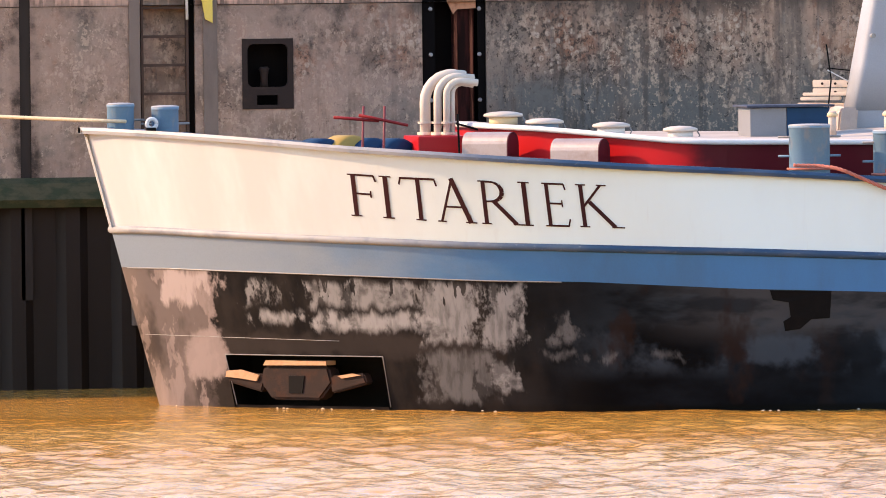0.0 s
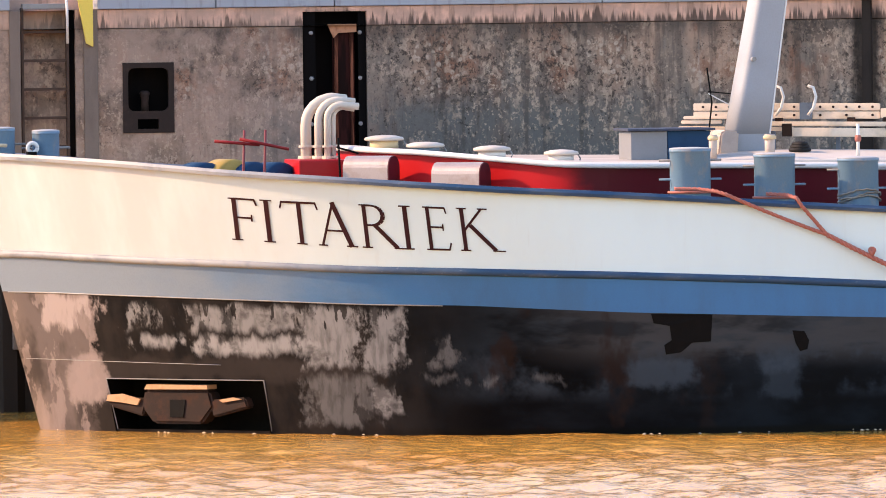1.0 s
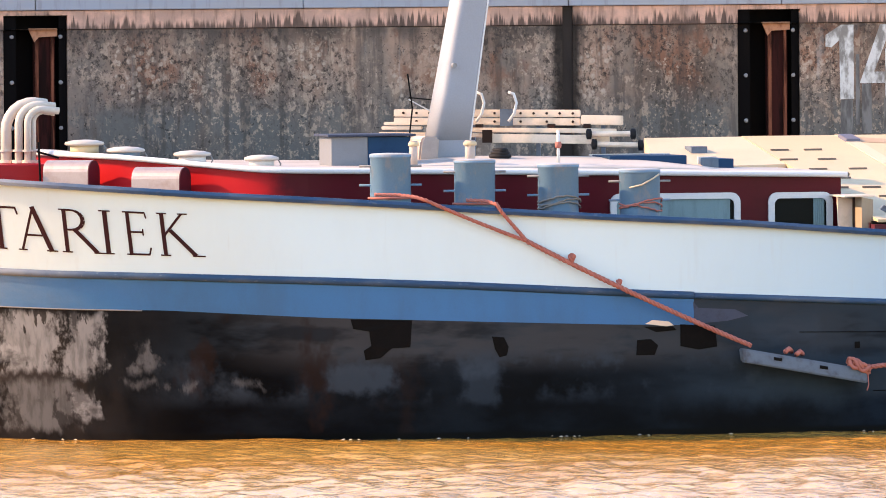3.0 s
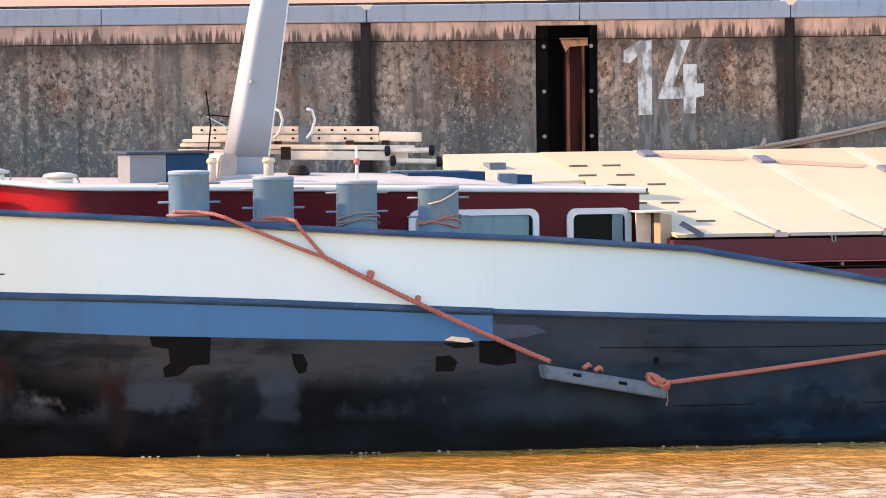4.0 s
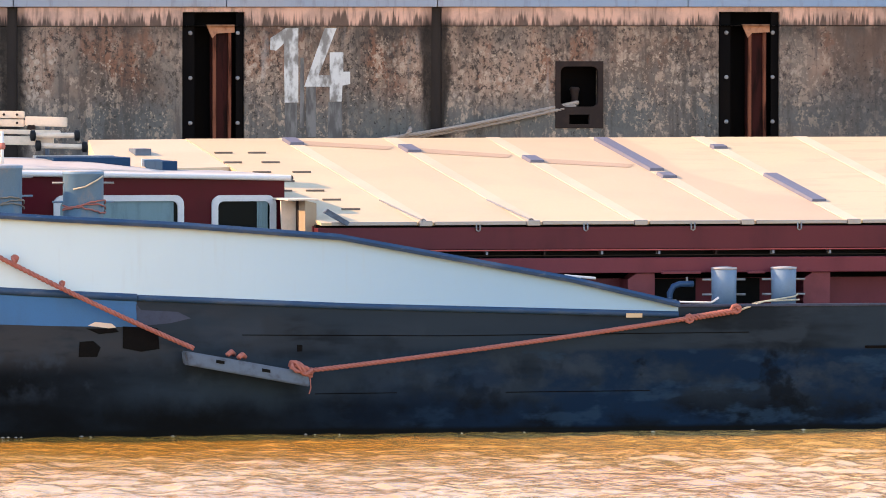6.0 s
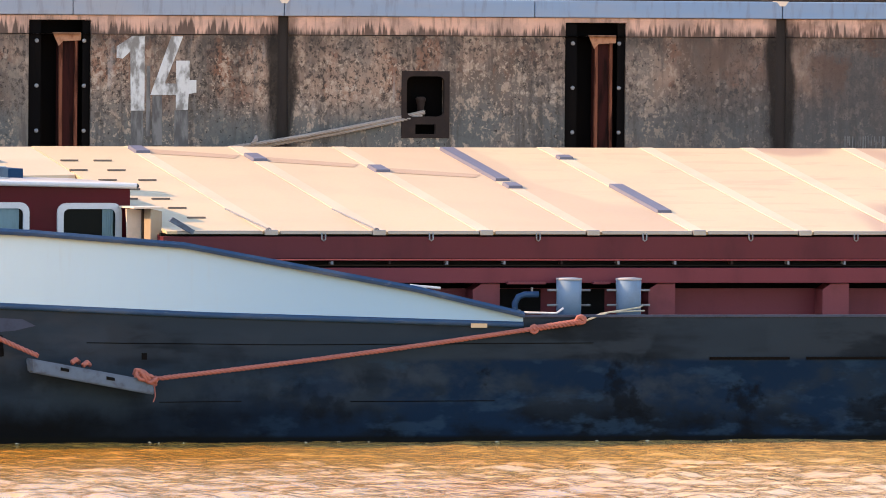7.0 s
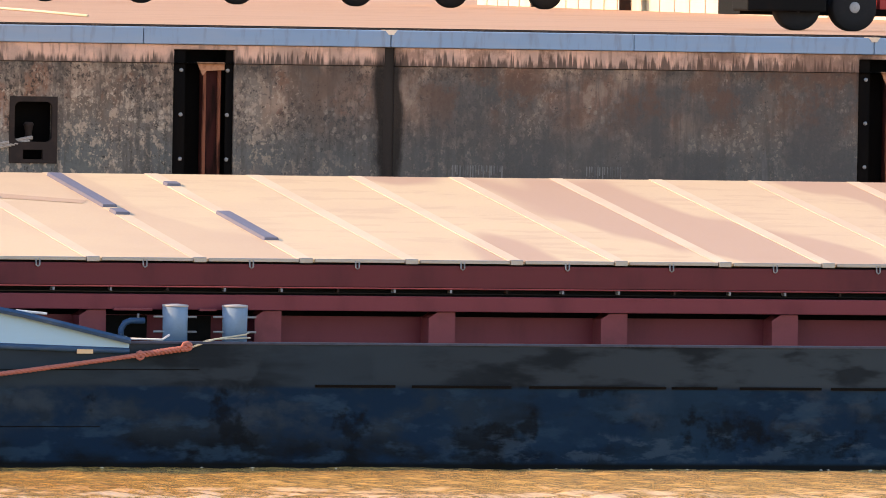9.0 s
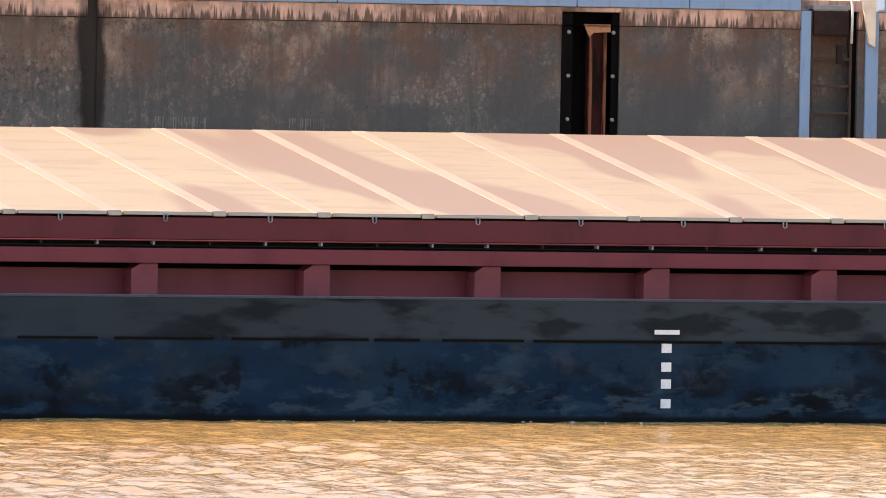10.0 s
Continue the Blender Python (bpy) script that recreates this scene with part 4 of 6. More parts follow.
def moulding(name, d0, d1, zf, r, mat, label=""):
    for sgn in (1, -1):
        pts = []
        for d in columns(d0, d1):
            p = hull_point(d, zf(d), 0.0)
            if sgn < 0:
                p.y = 2 * MID - p.y
            pts.append(p)
        part(name, tube(bmesh.new(), pts, r, 10), mat, barge, label, True)


moulding("rubbing_strake", 0.0, D_BLUE, lambda d: z_rub(d) - 0.012, 0.042, CAPBLUE, "half-round grey-blue rubbing strake")
moulding("rubbing_strake", D_BLUE, D_END, lambda d: z_rub(d) - 0.015, 0.036, CAPBLUE)
bm = sheet(bmesh.new(), columns(0.0, D_BLUE), [z_boot, lambda d: 0.5 * (z_boot(d) + z_rub(d)), z_rub], 0.004)
bmesh.ops.remove_doubles(bm, verts=bm.verts, dist=0.0005)
part("upper_strake", bm, BLUE, barge, "blue painted upper strake", True)

# black plating with the anchor pocket cut through it
POCKET_D = (0.764, 2.30)
top_black = lambda d: z_boot(d) if d < D_BLUE else (z_rub(d) if d < D_END else GUNWALE)
levels = [lambda d: -0.9, lambda d: -0.2, lambda d: 0.03, lambda d: 0.57, lambda d: 0.87, lambda d: 0.5 * (0.87 + top_black(d)), top_black]
dsb = columns(0.0, AFT - 22.0, extra=(*POCKET_D, D_BLUE - 1e-3, D_BLUE, D_END - 1e-3, D_END))
bm = sheet(bmesh.new(), dsb, levels, 0.0, skip=lambda d, r: r == 2 and POCKET_D[0] - 1e-3 <= d < POCKET_D[1] - 1e-3)
bmesh.ops.remove_doubles(bm, verts=bm.verts, dist=0.0003)
part("side_plating", bm, BLACK, barge, "black bottom paint, scraped and stained", True)
part("transom", solid(AFT - 0.02, AFT, 0.0, 9.0, -0.9, GUNWALE), BLACK, barge)

# anchor pocket box
bm = bmesh.new()
pd = [POCKET_D[0] + (POCKET_D[1] - POCKET_D[0]) * i / 8 for i in range(9)]
front_lo, front_hi = [hull_point(d, 0.03) for d in pd], [hull_point(d, 0.57) for d in pd]
nrm = Vector((0.62, 0.78, 0)).normalized() * 0.55
rows4 = [front_hi, [p + nrm for p in front_hi], [p + nrm + Vector((0, 0, -0.15)) for p in front_lo], [p + Vector((0, 0, -0.15)) for p in front_lo]]
vr = [[bm.verts.new(p) for p in row] for row in rows4]
for a, b in zip(vr, vr[1:]):
    for i in range(8):
        bm.faces.new((a[i], a[i + 1], b[i + 1], b[i]))
for i in (0, 8):
    bm.faces.new([vr[k][i] for k in range(4)])
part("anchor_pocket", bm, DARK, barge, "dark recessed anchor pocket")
bm = bmesh.new()
tube(bm, [p + Vector((0, -0.004, 0)) for p in front_hi], 0.006, 6)
tube(bm, [hull_point(POCKET_D[1], z, 0.004) for z in (0.03, 0.2, 0.4, 0.57)], 0.006, 6)
tube(bm, [hull_point(POCKET_D[0], z, 0.004) for z in (0.03, 0.2, 0.4, 0.57)], 0.006, 6)
part("pocket_edge", bm, STEEL, barge, "worn bare steel edge")

# weld seams and guard strip along the side
gr = random.Random(3)
d0 = 18.3
while d0 < AFT - 23.0:
    d1 = d0 + gr.uniform(0.5, 2.2)
    bm = bmesh.new()
    box(bm, 22 + d0, 22 + d1, -0.016, -0.002, 0.868, 0.898, 0.003)
    part("guard_strip", bm, PATCHDARK, barge)
    d0 = d1 + gr.uniform(0.05, 0.3)
part("weld_seam", rod([(33.4, -0.002, 1.06), (35.6, -0.002, 1.035), (39.0, -0.002, 1.05)], 0.0045, 5), PATCHDARK, barge, "", True)
for xa, xb in ((34.2, 35.1), (36.3, 37.9)):
    part("weld_seam", rod([(xa, -0.002, 0.43), (xb, -0.002, 0.435)], 0.0045, 5), PATCHDARK, barge, "", True)
bm = bmesh.new()
tube(bm, [hull_point(d, 0.77 - 0.02 * d, 0.0) for d in columns(0.05, 1.9)], 0.004, 5)
tube(bm, [hull_point(d, z_boot(d) - 0.005, 0.003) for d in columns(0.05, 4.2)], 0.008, 5)
part("weld_seam", bm, STEEL, barge, "bare scraped weld seam", True)

# gunwale edge bar aft of the bulwark, and deck
# Bar is paler than the plating, standing in for the lit edge line.
part("gunwale_bar", solid(BULWARK_END + 0.02, AFT, -0.012, 0.10, GUNWALE - 0.022, GUNWALE + 0.004, 0.006), PATCHGREY, barge, "grey gunwale bar drawn for the lit edge line")
bm = bmesh.new()
prev = None
for d in columns(0.3, AFT - 22.0, 0.4):
    z = max(1.31, z_sheer(d) - 0.45) if d < D_END else 1.31
    p = hull_point(d, z, -0.05)
    pair = (bm.verts.new(p), bm.verts.new((p.x, 2 * MID - p.y, z)))
    if prev:
        bm.faces.new((prev[0], pair[0], pair[1], prev[1]))
    prev = pair
part("deck", bm, PATCHGREY, barge, "grey painted steel deck")


def z_deck(x):
    return max(1.31, lerp(SHEER, x) - 0.45) if x < BULWARK_END else 1.31


# paint patches on the side: outlines in x and z
def patch(outline, mat, off=0.006):
    bm = bmesh.new()
    vs = [bm.verts.new((x, side_y(x, z) - off, z)) for x, z in outline]
    bm.faces.new(vs)
    part("paint_patch", bm, mat, barge)


patch([(28.54, 1.262), (29.20, 1.245), (29.18, 0.96), (28.98, 0.95), (28.86, 0.85), (28.70, 0.83), (28.68, 0.93), (28.76, 0.98), (28.74, 1.13), (28.57, 1.16)], PATCHDARK)
patch([(30.06, 1.06), (30.19, 1.05), (30.24, 0.95), (30.22, 0.86), (30.14, 0.84), (30.09, 0.93)], PATCHDARK)
patch([(31.72, 1.17), (31.80, 1.21), (31.98, 1.19), (32.03, 1.15), (31.95, 1.14)], LADDERALU)
patch([(31.70, 1.14), (32.02, 1.14), (32.06, 1.10), (31.84, 1.08)], PATCHDARK)
patch([(31.63, 1.0), (31.78, 1.01), (31.86, 0.94), (31.82, 0.84), (31.62, 0.84)], PATCHDARK)
patch([(32.10, 1.16), (32.48, 1.14), (32.50, 0.92), (32.30, 0.89), (32.10, 0.93)], PATCHDARK)
patch([(32.24, 1.40), (32.30, 1.33), (32.70, 1.31), (32.84, 1.24), (32.62, 1.19), (32.26, 1.16)], PATCHGREY)
patch([(32.16, 1.46), (32.36, 1.455), (32.34, 1.425), (32.18, 1.425)], TRIM)
patch([(37.62, 1.262), (37.80, 1.26), (37.80, 1.215), (37.62, 1.215)], HATCH, 0.045)
patch([(34.0, 0.95), (34.06, 0.95), (34.06, 0.88), (34.0, 0.88)], PATCHDARK)
# draught marks
part("draught_mark", solid(47.59, 47.88, -0.008, -0.002, 0.965, 1.015), MARKWHITE, barge)
for zz in (0.765, 0.56, 0.375, 0.16):
    part("draught_mark", solid(47.675, 47.79, -0.008, -0.002, zz, zz + 0.10), MARKWHITE, barge)


# ship's name: roman letters with serifs, bent to the bow
def letter_strokes(ch):
    """Strokes in a unit-high box: quads of (u, v), v up; u in units of the letter's height."""
    t, h = 0.080, 0.032
    def bar(u0, v0, u1, v1, w):
        d = Vector((u1 - u0, v1 - v0)).normalized()
        n = Vector((-d.y, d.x)) * w / 2
        return [(u0 + n.x, v0 + n.y), (u1 + n.x, v1 + n.y), (u1 - n.x, v1 - n.y), (u0 - n.x, v0 - n.y)]
    def stem(u):
        return [bar(u, 0, u, 1, t), bar(u - 0.10, 0.016, u + 0.10, 0.016, h), bar(u - 0.10, 0.984, u + 0.10, 0.984, h)]
    if ch == "I":
        return stem(0.12), 0.24
    if ch == "F":
        return stem(0.12) + [bar(0.12, 0.98, 0.50, 0.98, 0.045), bar(0.49, 0.99, 0.53, 0.84, 0.035), bar(0.12, 0.54, 0.42, 0.54, 0.045), bar(0.42, 0.62, 0.42, 0.46, 0.03)], 0.56
    if ch == "E":
        return stem(0.12) + [bar(0.12, 0.98, 0.50, 0.98, 0.045), bar(0.49, 0.99, 0.52, 0.85, 0.035), bar(0.12, 0.53, 0.42, 0.53, 0.045), bar(0.42, 0.61, 0.42, 0.45, 0.03), bar(0.12, 0.02, 0.52, 0.02, 0.045), bar(0.51, 0.01, 0.56, 0.18, 0.035)], 0.58
    if ch == "T":
        return [bar(0.36, 0, 0.36, 1, t), bar(0.26, 0.016, 0.46, 0.016, h), bar(0.02, 0.975, 0.70, 0.975, 0.05), bar(0.04, 0.99, 0.0, 0.82, 0.035), bar(0.68, 0.99, 0.72, 0.82, 0.035)], 0.72
    if ch == "A":
        return [bar(0.10, 0, 0.39, 1.02, 0.05), bar(0.37, 1.02, 0.70, 0, 0.10), bar(0.20, 0.36, 0.56, 0.36, 0.045), bar(0.02, 0.016, 0.20, 0.016, h), bar(0.59, 0.016, 0.82, 0.016, h)], 0.82
    if ch == "R":
        arc = [(0.12 + 0.02, 0.975)] + [(0.26 + 0.22 * math.sin(a), 0.75 + 0.225 * math.cos(a)) for a in (0, 0.4, 0.8, 1.2, 1.6, 2.0, 2.4, 2.8, 3.14)] + [(0.14, 0.525)]
        curve = [bar(*p, *q, 0.045 + 0.045 * max(0, (p[0] - 0.28) / 0.2)) for p, q in zip(arc, arc[1:])]
        return stem(0.12) + curve + [bar(0.30, 0.53, 0.71, 0.02, 0.09), bar(0.64, 0.016, 0.86, 0.016, h)], 0.86
    if ch == "K":
        return stem(0.12) + [bar(0.14, 0.48, 0.52, 0.985, 0.05), bar(0.44, 0.984, 0.64, 0.984, h), bar(0.26, 0.60, 0.73, 0.02, 0.09), bar(0.66, 0.016, 0.92, 0.016, h)], 0.9


NAME_TOP = [(24.35, 2.52), (24.82, 2.485), (25.37, 2.455), (25.97, 2.43), (26.54, 2.40), (26.89, 2.385), (27.2, 2.37)]
NAME_FOOT = [(24.44, 2.07), (24.75, 2.045), (25.23, 2.01), (25.65, 1.985), (26.05, 1.965), (26.64, 1.945), (27.01, 1.93), (27.3, 1.92)]
lettering = thing("ship_name", "ship's name in dark red roman capitals on the bow", "lettering")
STARTS = [("F", 24.33, 24.61), ("I", 24.62, 24.75), ("T", 24.81, 25.16), ("A", 25.13, 25.51), ("R", 25.545, 25.965), ("I", 25.93, 26.065), ("E", 26.165, 26.43), ("K", 26.50, 26.95)]
for ch, xa, xb in STARTS:
    strokes, width = letter_strokes(ch)
    bm = bmesh.new()
    for q in strokes:
        cuts = max(1, int(abs(q[1][0] - q[0][0]) * 5))
        top_row, low_row = [], []
        for i in range(cuts + 1):
            for row, (a, b) in ((top_row, (q[0], q[1])), (low_row, (q[3], q[2]))):
                u, v = a[0] + (b[0] - a[0]) * i / cuts, a[1] + (b[1] - a[1]) * i / cuts
                x = xa + (xb - xa) * u / width
                zt, zf = lerp(NAME_TOP, x), lerp(NAME_FOOT, x + 0.08)
                x += 0.07 * (1 - v)
                z = zf + (zt - zf) * v
                row.append(bm.verts.new((x, side_y(x, z) - 0.020, z)))
        for i in range(cuts):
            bm.faces.new((top_row[i], top_row[i + 1], low_row[i + 1], low_row[i]))
    part("letter", bm, LETTER, lettering)

# ---- hold coaming and hatch covers ----
HOLD0, HOLD1 = 34.42, 61.0
coaming = thing("hold_coaming", "dark red oxide steel hold coaming with stanchions", "coaming")
part("lower_plate", solid(HOLD0, HOLD1, 0.98, 1.02, 1.31, 1.605), COAMING, coaming)
# Added near-black plate paints the shadow below the flange.
part("shadow_gap_plate", solid(HOLD0, HOLD1, 1.34, 1.38, 1.50, 1.70), DARK, coaming, "near-black plate added for the shadow under the flange")
part("flange", solid(HOLD0, HOLD1, 0.66, 1.40, 1.672, 1.835, 0.006), COAMING, coaming)
# Near-black strip deepens the shaded line above the flange.
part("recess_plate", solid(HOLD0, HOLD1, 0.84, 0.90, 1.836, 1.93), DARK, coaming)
part("pipe", rod([(HOLD0, 0.74, 1.858), (HOLD1, 0.74, 1.858)], 0.010, 8), DARK, coaming, "", True)
part("pipe", rod([(HOLD0, 0.70, 1.918), (HOLD1, 0.70, 1.918)], 0.009, 8), STANCHION, coaming, "", True)
part("upper_plate", solid(HOLD0, HOLD1, 0.70, 0.86, 1.931, 2.168, 0.005), UPPERCOAMING, coaming)
# Near-black strip paints the shadow line beneath the covers.
part("cover_shade_strip", solid(HOLD0, HOLD1, 0.80, 0.86, 2.169, 2.203), DARK, coaming, "near-black strip for the shadow under the cover edges")
# Flat black sheets on the plate stand in for shaded voids.
for xa, xb in ((38.12, 38.70), (39.08, 39.42)):
    part("drain_opening", solid(xa, xb, 0.972, 0.979, 1.33, 1.60), DARK, coaming, "flat black sheet standing in for a dark void")
    part("drain_lid", solid(xa + 0.1, xb - 0.05, 0.60, 0.66, 1.66, 1.685, 0.004), STANCHION, coaming)
part("far_plate", solid(HOLD0, HOLD1, 8.10, 8.2, 1.31, 2.185), COAMING, coaming)
part("end_plate", solid(HOLD0, HOLD0 + 0.06, 0.90, 8.10, 1.31, 2.185), MAROON, coaming)
part("end_plate", solid(HOLD1 - 0.06, HOLD1, 0.90, 8.10, 1.31, 2.185), MAROON, coaming)
bm = bmesh.new()
prism(bm, [(0, 1.31), (0.30, 1.31), (0.30, 1.665), (0.10, 1.665), (0.0, 1.60)], 0.70, 0.98)
st = part("stanchion", bm, STANCHION, coaming)
st.location.x = 37.86
for k in range(1, 12):
    c = new("stanchion", st.data)
    c.parent, c.location.x = coaming, 37.86 + 1.971 * k
for k in range(40):
    part("pipe_clip", solid(35 + k * 0.64, 35.022 + k * 0.64, 0.70, 0.80, 1.87, 1.915), PALEGREY if k % 3 else RUST, coaming)

COVER_W = 1.197
RIB0 = 39.20 - 4 * COVER_W
SLOPE = 0.14


def z_cover(y):
    return 2.233 + SLOPE * (y - 0.8) if y <= 6.5 else 3.031 - 0.42 * (y - 6.5)


def cover_plate(bm, x0, x1, t=0.03, up=0.0):
    prof = [0.72, 0.8, 2.0, 3.5, 5.0, 6.5, 7.3, 8.15]
    a = [[bm.verts.new((x, y, z_cover(y) + up + dz)) for y in prof] for x, dz in ((x0, 0), (x1, 0), (x1, -t), (x0, -t))]
    for p, q in ((0, 1), (1, 2), (2, 3), (3, 0)):
        for i in range(len(prof) - 1):
            bm.faces.new((a[p][i], a[q][i], a[q][i + 1], a[p][i + 1]))
    for i in (0, -1):
        bm.faces.new([a[k][i] for k in range(4)])
    return bm


cover = thing("hatch_cover", "cream aluminium hatch cover plate sloping up across the hold", "hatch cover", "hatch covers of the hold")
part("plate", cover_plate(bmesh.new(), 0.012, COVER_W - 0.012), HATCH, cover)
part("rib", cover_plate(bmesh.new(), -0.080, 0.080, 0.030, 0.005), HATCHRIB, cover, "raised cream joint rib")
part("edge_bar", solid(0.10, COVER_W - 0.08, 0.685, 0.715, 2.193, 2.231, 0.004), ALU, cover, "pale aluminium edge bar")
part("hinge", solid(-0.075, 0.065, 0.66, 0.72, 2.183, 2.240, 0.006), ALU, cover)
bm = bmesh.new()
tube(bm, [(0.56, 0.69, 2.208), (0.56, 0.685, 2.138), (0.58, 0.685, 2.123), (0.60, 0.685, 2.138), (0.60, 0.69, 2.208)], 0.009, 6)
part("clip", bm, STEEL, cover, "", True)
placed = [cover]
cover.matrix_basis = Matrix.Translation((RIB0 + COVER_W, 0, 0))
tilt = random.Random(9)
for k in range(2, 19):
    m = Matrix.Translation((RIB0 + k * COVER_W, 0, tilt.uniform(-0.001, 0.001)))
    placed.append(copy_thing(cover, m))
# foremost cover with vent slots
front = thing("hatch_cover", "foremost cream hatch cover with rows of short vent slots", "hatch cover", "hatch covers of the hold")
part("plate", cover_plate(bmesh.new(), HOLD0 + 0.04, RIB0 + COVER_W - 0.012), HATCH, front)
for y, xs in ((5.45, (34.62, 35.0)), (4.78, (34.55, 34.98)), (3.48, (34.80,)), (2.83, (34.6, 34.96)), (2.22, (34.58, 34.98)), (1.58, (34.52, 35.02)), (4.1, (34.7, 35.15))):
    for x in xs:
        part("vent_slot", solid(x - 0.10, x + 0.10, y - 0.02, y + 0.02, z_cover(y) - 0.01, z_cover(y) + 0.018), EDGEPOST, front)
part("edge_bar", solid(HOLD0 + 0.15, RIB0 + COVER_W - 0.10, 0.685, 0.715, 2.193, 2.231, 0.004), ALU, front)


# Tan for the painted cast shadows of the joint caps.
CAPSHADE = simple("tan_cap_shade", (0.46, 0.315, 0.20), (0.40, 0.27, 0.17), 0.5, 0.55, scale=3)
# Blue-grey puts the shade on the caps' near sides into their colour.
JOINTCAP = simple("joint_strip_blue_grey", (0.13, 0.13, 0.17), (0.2, 0.18, 0.18), 0.4, 0.5)


bm = bmesh.new()
prof = [(y, z_cover(y) - 0.005) for y in (0.8, 2.0, 3.5, 5.0, 6.5, 7.3, 8.1)]
lo = [bm.verts.new((HOLD0 + 0.05, y, 2.0)) for y, z in prof]
hi = [bm.verts.new((HOLD0 + 0.05, y, z)) for y, z in prof]
for i in range(len(prof) - 1):
    bm.faces.new((lo[i], lo[i + 1], hi[i + 1], hi[i]))
part("gable_plate", bm, HATCH, front)
for k in (1, 2):
    x = RIB0 + k * COVER_W - 0.02
    lv = thing("lever_rod", "thin grey lever rod lying on a hatch cover", "lever rod", "lever rods on the hatch covers")
    part("rod", rod([(x, 0.74, 2.243), (x - 0.02, 0.85, 2.268), (x - 0.16, 1.9, 2.438)], 0.009, 6), STEEL, lv)
    part("ring", rod([(x + 0.03 * math.cos(a), 0.73, 2.228 + 0.03 * math.sin(a)) for a in (0.7 * i for i in range(10))], 0.008, 6), STEEL, lv)


def rib_block(k, ya, yb):
    """A raised stretch of joint cover on rib k, coloured like its shaded side."""
    x = RIB0 + k * COVER_W
    bm = bmesh.new()
    vs = []
    for y in (ya, yb):
        z = z_cover(y)
        vs.append([bm.verts.new((x + dx, y, z + dz)) for dx, dz in ((-0.085, 0.0), (-0.075, 0.035), (0.075, 0.035), (0.085, 0.0))])
    for i in range(4):
        bm.faces.new((vs[0][i], vs[0][(i + 1) % 4], vs[1][(i + 1) % 4], vs[1][i]))
    bm.faces.new(vs[0])
    bm.faces.new(vs[1][::-1])
    tagged(finish("joint_cap", bm, JOINTCAP), "strip over a hatch joint, coloured blue-grey as if shaded", "joint cap", "joint caps on the hatch covers")


for k, ya, yb in ((1, 6.0, 6.35), (2, 5.45, 5.85), (3, 4.7, 5.05), (4, 4.1, 6.3), (4, 3.6, 3.85), (5, 5.62, 5.78), (5, 1.95, 3.75)):
    rib_block(k, ya, yb)


for k, ya, yb in ((1, 6.15, 5.75), (2, 5.60, 5.15), (3, 4.85, 4.45)):
    # a tan streak painted as each cap's cast shadow across the cover abaft it
    x0, x1 = 0.09, COVER_W - 0.12
    bm = bmesh.new()
    vs = [bm.verts.new((x, y, z_cover(y) + 0.004)) for x, y in ((x0, ya + 0.18), (x1, yb + 0.12), (x1 - 0.12, yb - 0.10), (x0, ya - 0.18))]
    bm.faces.new(vs)
    part("stain", bm, CAPSHADE, placed[k - 1], "tan streak painted as the cap's cast shadow")


# ---- deckhouse ----
def z_roof(x):
    return lerp([(25.3, 3.03), (25.7, 3.02), (26.7, 2.965), (27.92, 2.835), (28.7, 2.812), (30.5, 2.79), (34.29, 2.715)], x)


HALFPLAN = [(34.29, 1.6), (32.0, 1.6), (30.0, 1.6), (28.45, 1.6), (28.2, 1.62), (28.02, 1.68), (27.86, 1.78), (27.7, 1.90), (27.45, 2.12), (26.98, 2.54), (26.66, 2.84), (26.44, 3.12), (26.30, 3.45), (26.22, 3.85), (26.20, 4.2)]
house = thing("deckhouse", "low deckhouse painted dark red with rounded front and white roof edge", "deckhouse")


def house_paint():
    """Deckhouse red gloss: bright over the sunlit front, dark on the shaded sides."""
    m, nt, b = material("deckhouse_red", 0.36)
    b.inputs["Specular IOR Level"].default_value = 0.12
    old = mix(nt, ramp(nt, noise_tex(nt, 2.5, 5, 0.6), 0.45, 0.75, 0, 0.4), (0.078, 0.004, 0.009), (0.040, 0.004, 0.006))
    front_lit = mix(nt, ramp(nt, noise_tex(nt, 2.5, 5, 0.6), 0.45, 0.75, 0, 0.35), (0.42, 0.011, 0.013), (0.28, 0.008, 0.010))
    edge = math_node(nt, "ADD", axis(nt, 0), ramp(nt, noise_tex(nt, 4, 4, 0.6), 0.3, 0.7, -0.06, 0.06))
    # Blend from shaded to sunlit red is painted along x.
    c = mix(nt, ramp(nt, edge, 28.30, 27.90), old, front_lit)
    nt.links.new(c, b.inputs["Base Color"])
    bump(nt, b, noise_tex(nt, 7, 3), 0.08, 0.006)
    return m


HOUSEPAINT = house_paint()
# Brighter copy of the deckhouse red, as the sun shows it.
REDLIT = simple("deckhouse_red_sunlit", (0.40, 0.010, 0.013), (0.28, 0.008, 0.010), 0.35, 0.35, scale=2.5, spec=0.2)
LOCKERSKIN = simple("weathered_locker_skin", (0.40, 0.32, 0.29), (0.25, 0.17, 0.14), 0.6, 0.38, 0.45, scale=5)


def plan(grow):
    pts = []
    for i, (x, y) in enumerate(HALFPLAN):
        a, b = HALFPLAN[max(i - 1, 0)], HALFPLAN[min(i + 1, len(HALFPLAN) - 1)]
        t = Vector((b[0] - a[0], b[1] - a[1])).normalized()
        nx, ny = t.y, -t.x
        if ny > 0:
            nx, ny = -nx, -ny
        gx = grow if i == 0 else nx * grow
        pts.append((x + gx, y + (ny * grow if i else -grow)))
    return pts + [(x, 2 * MID - y) for x, y in reversed(pts)]


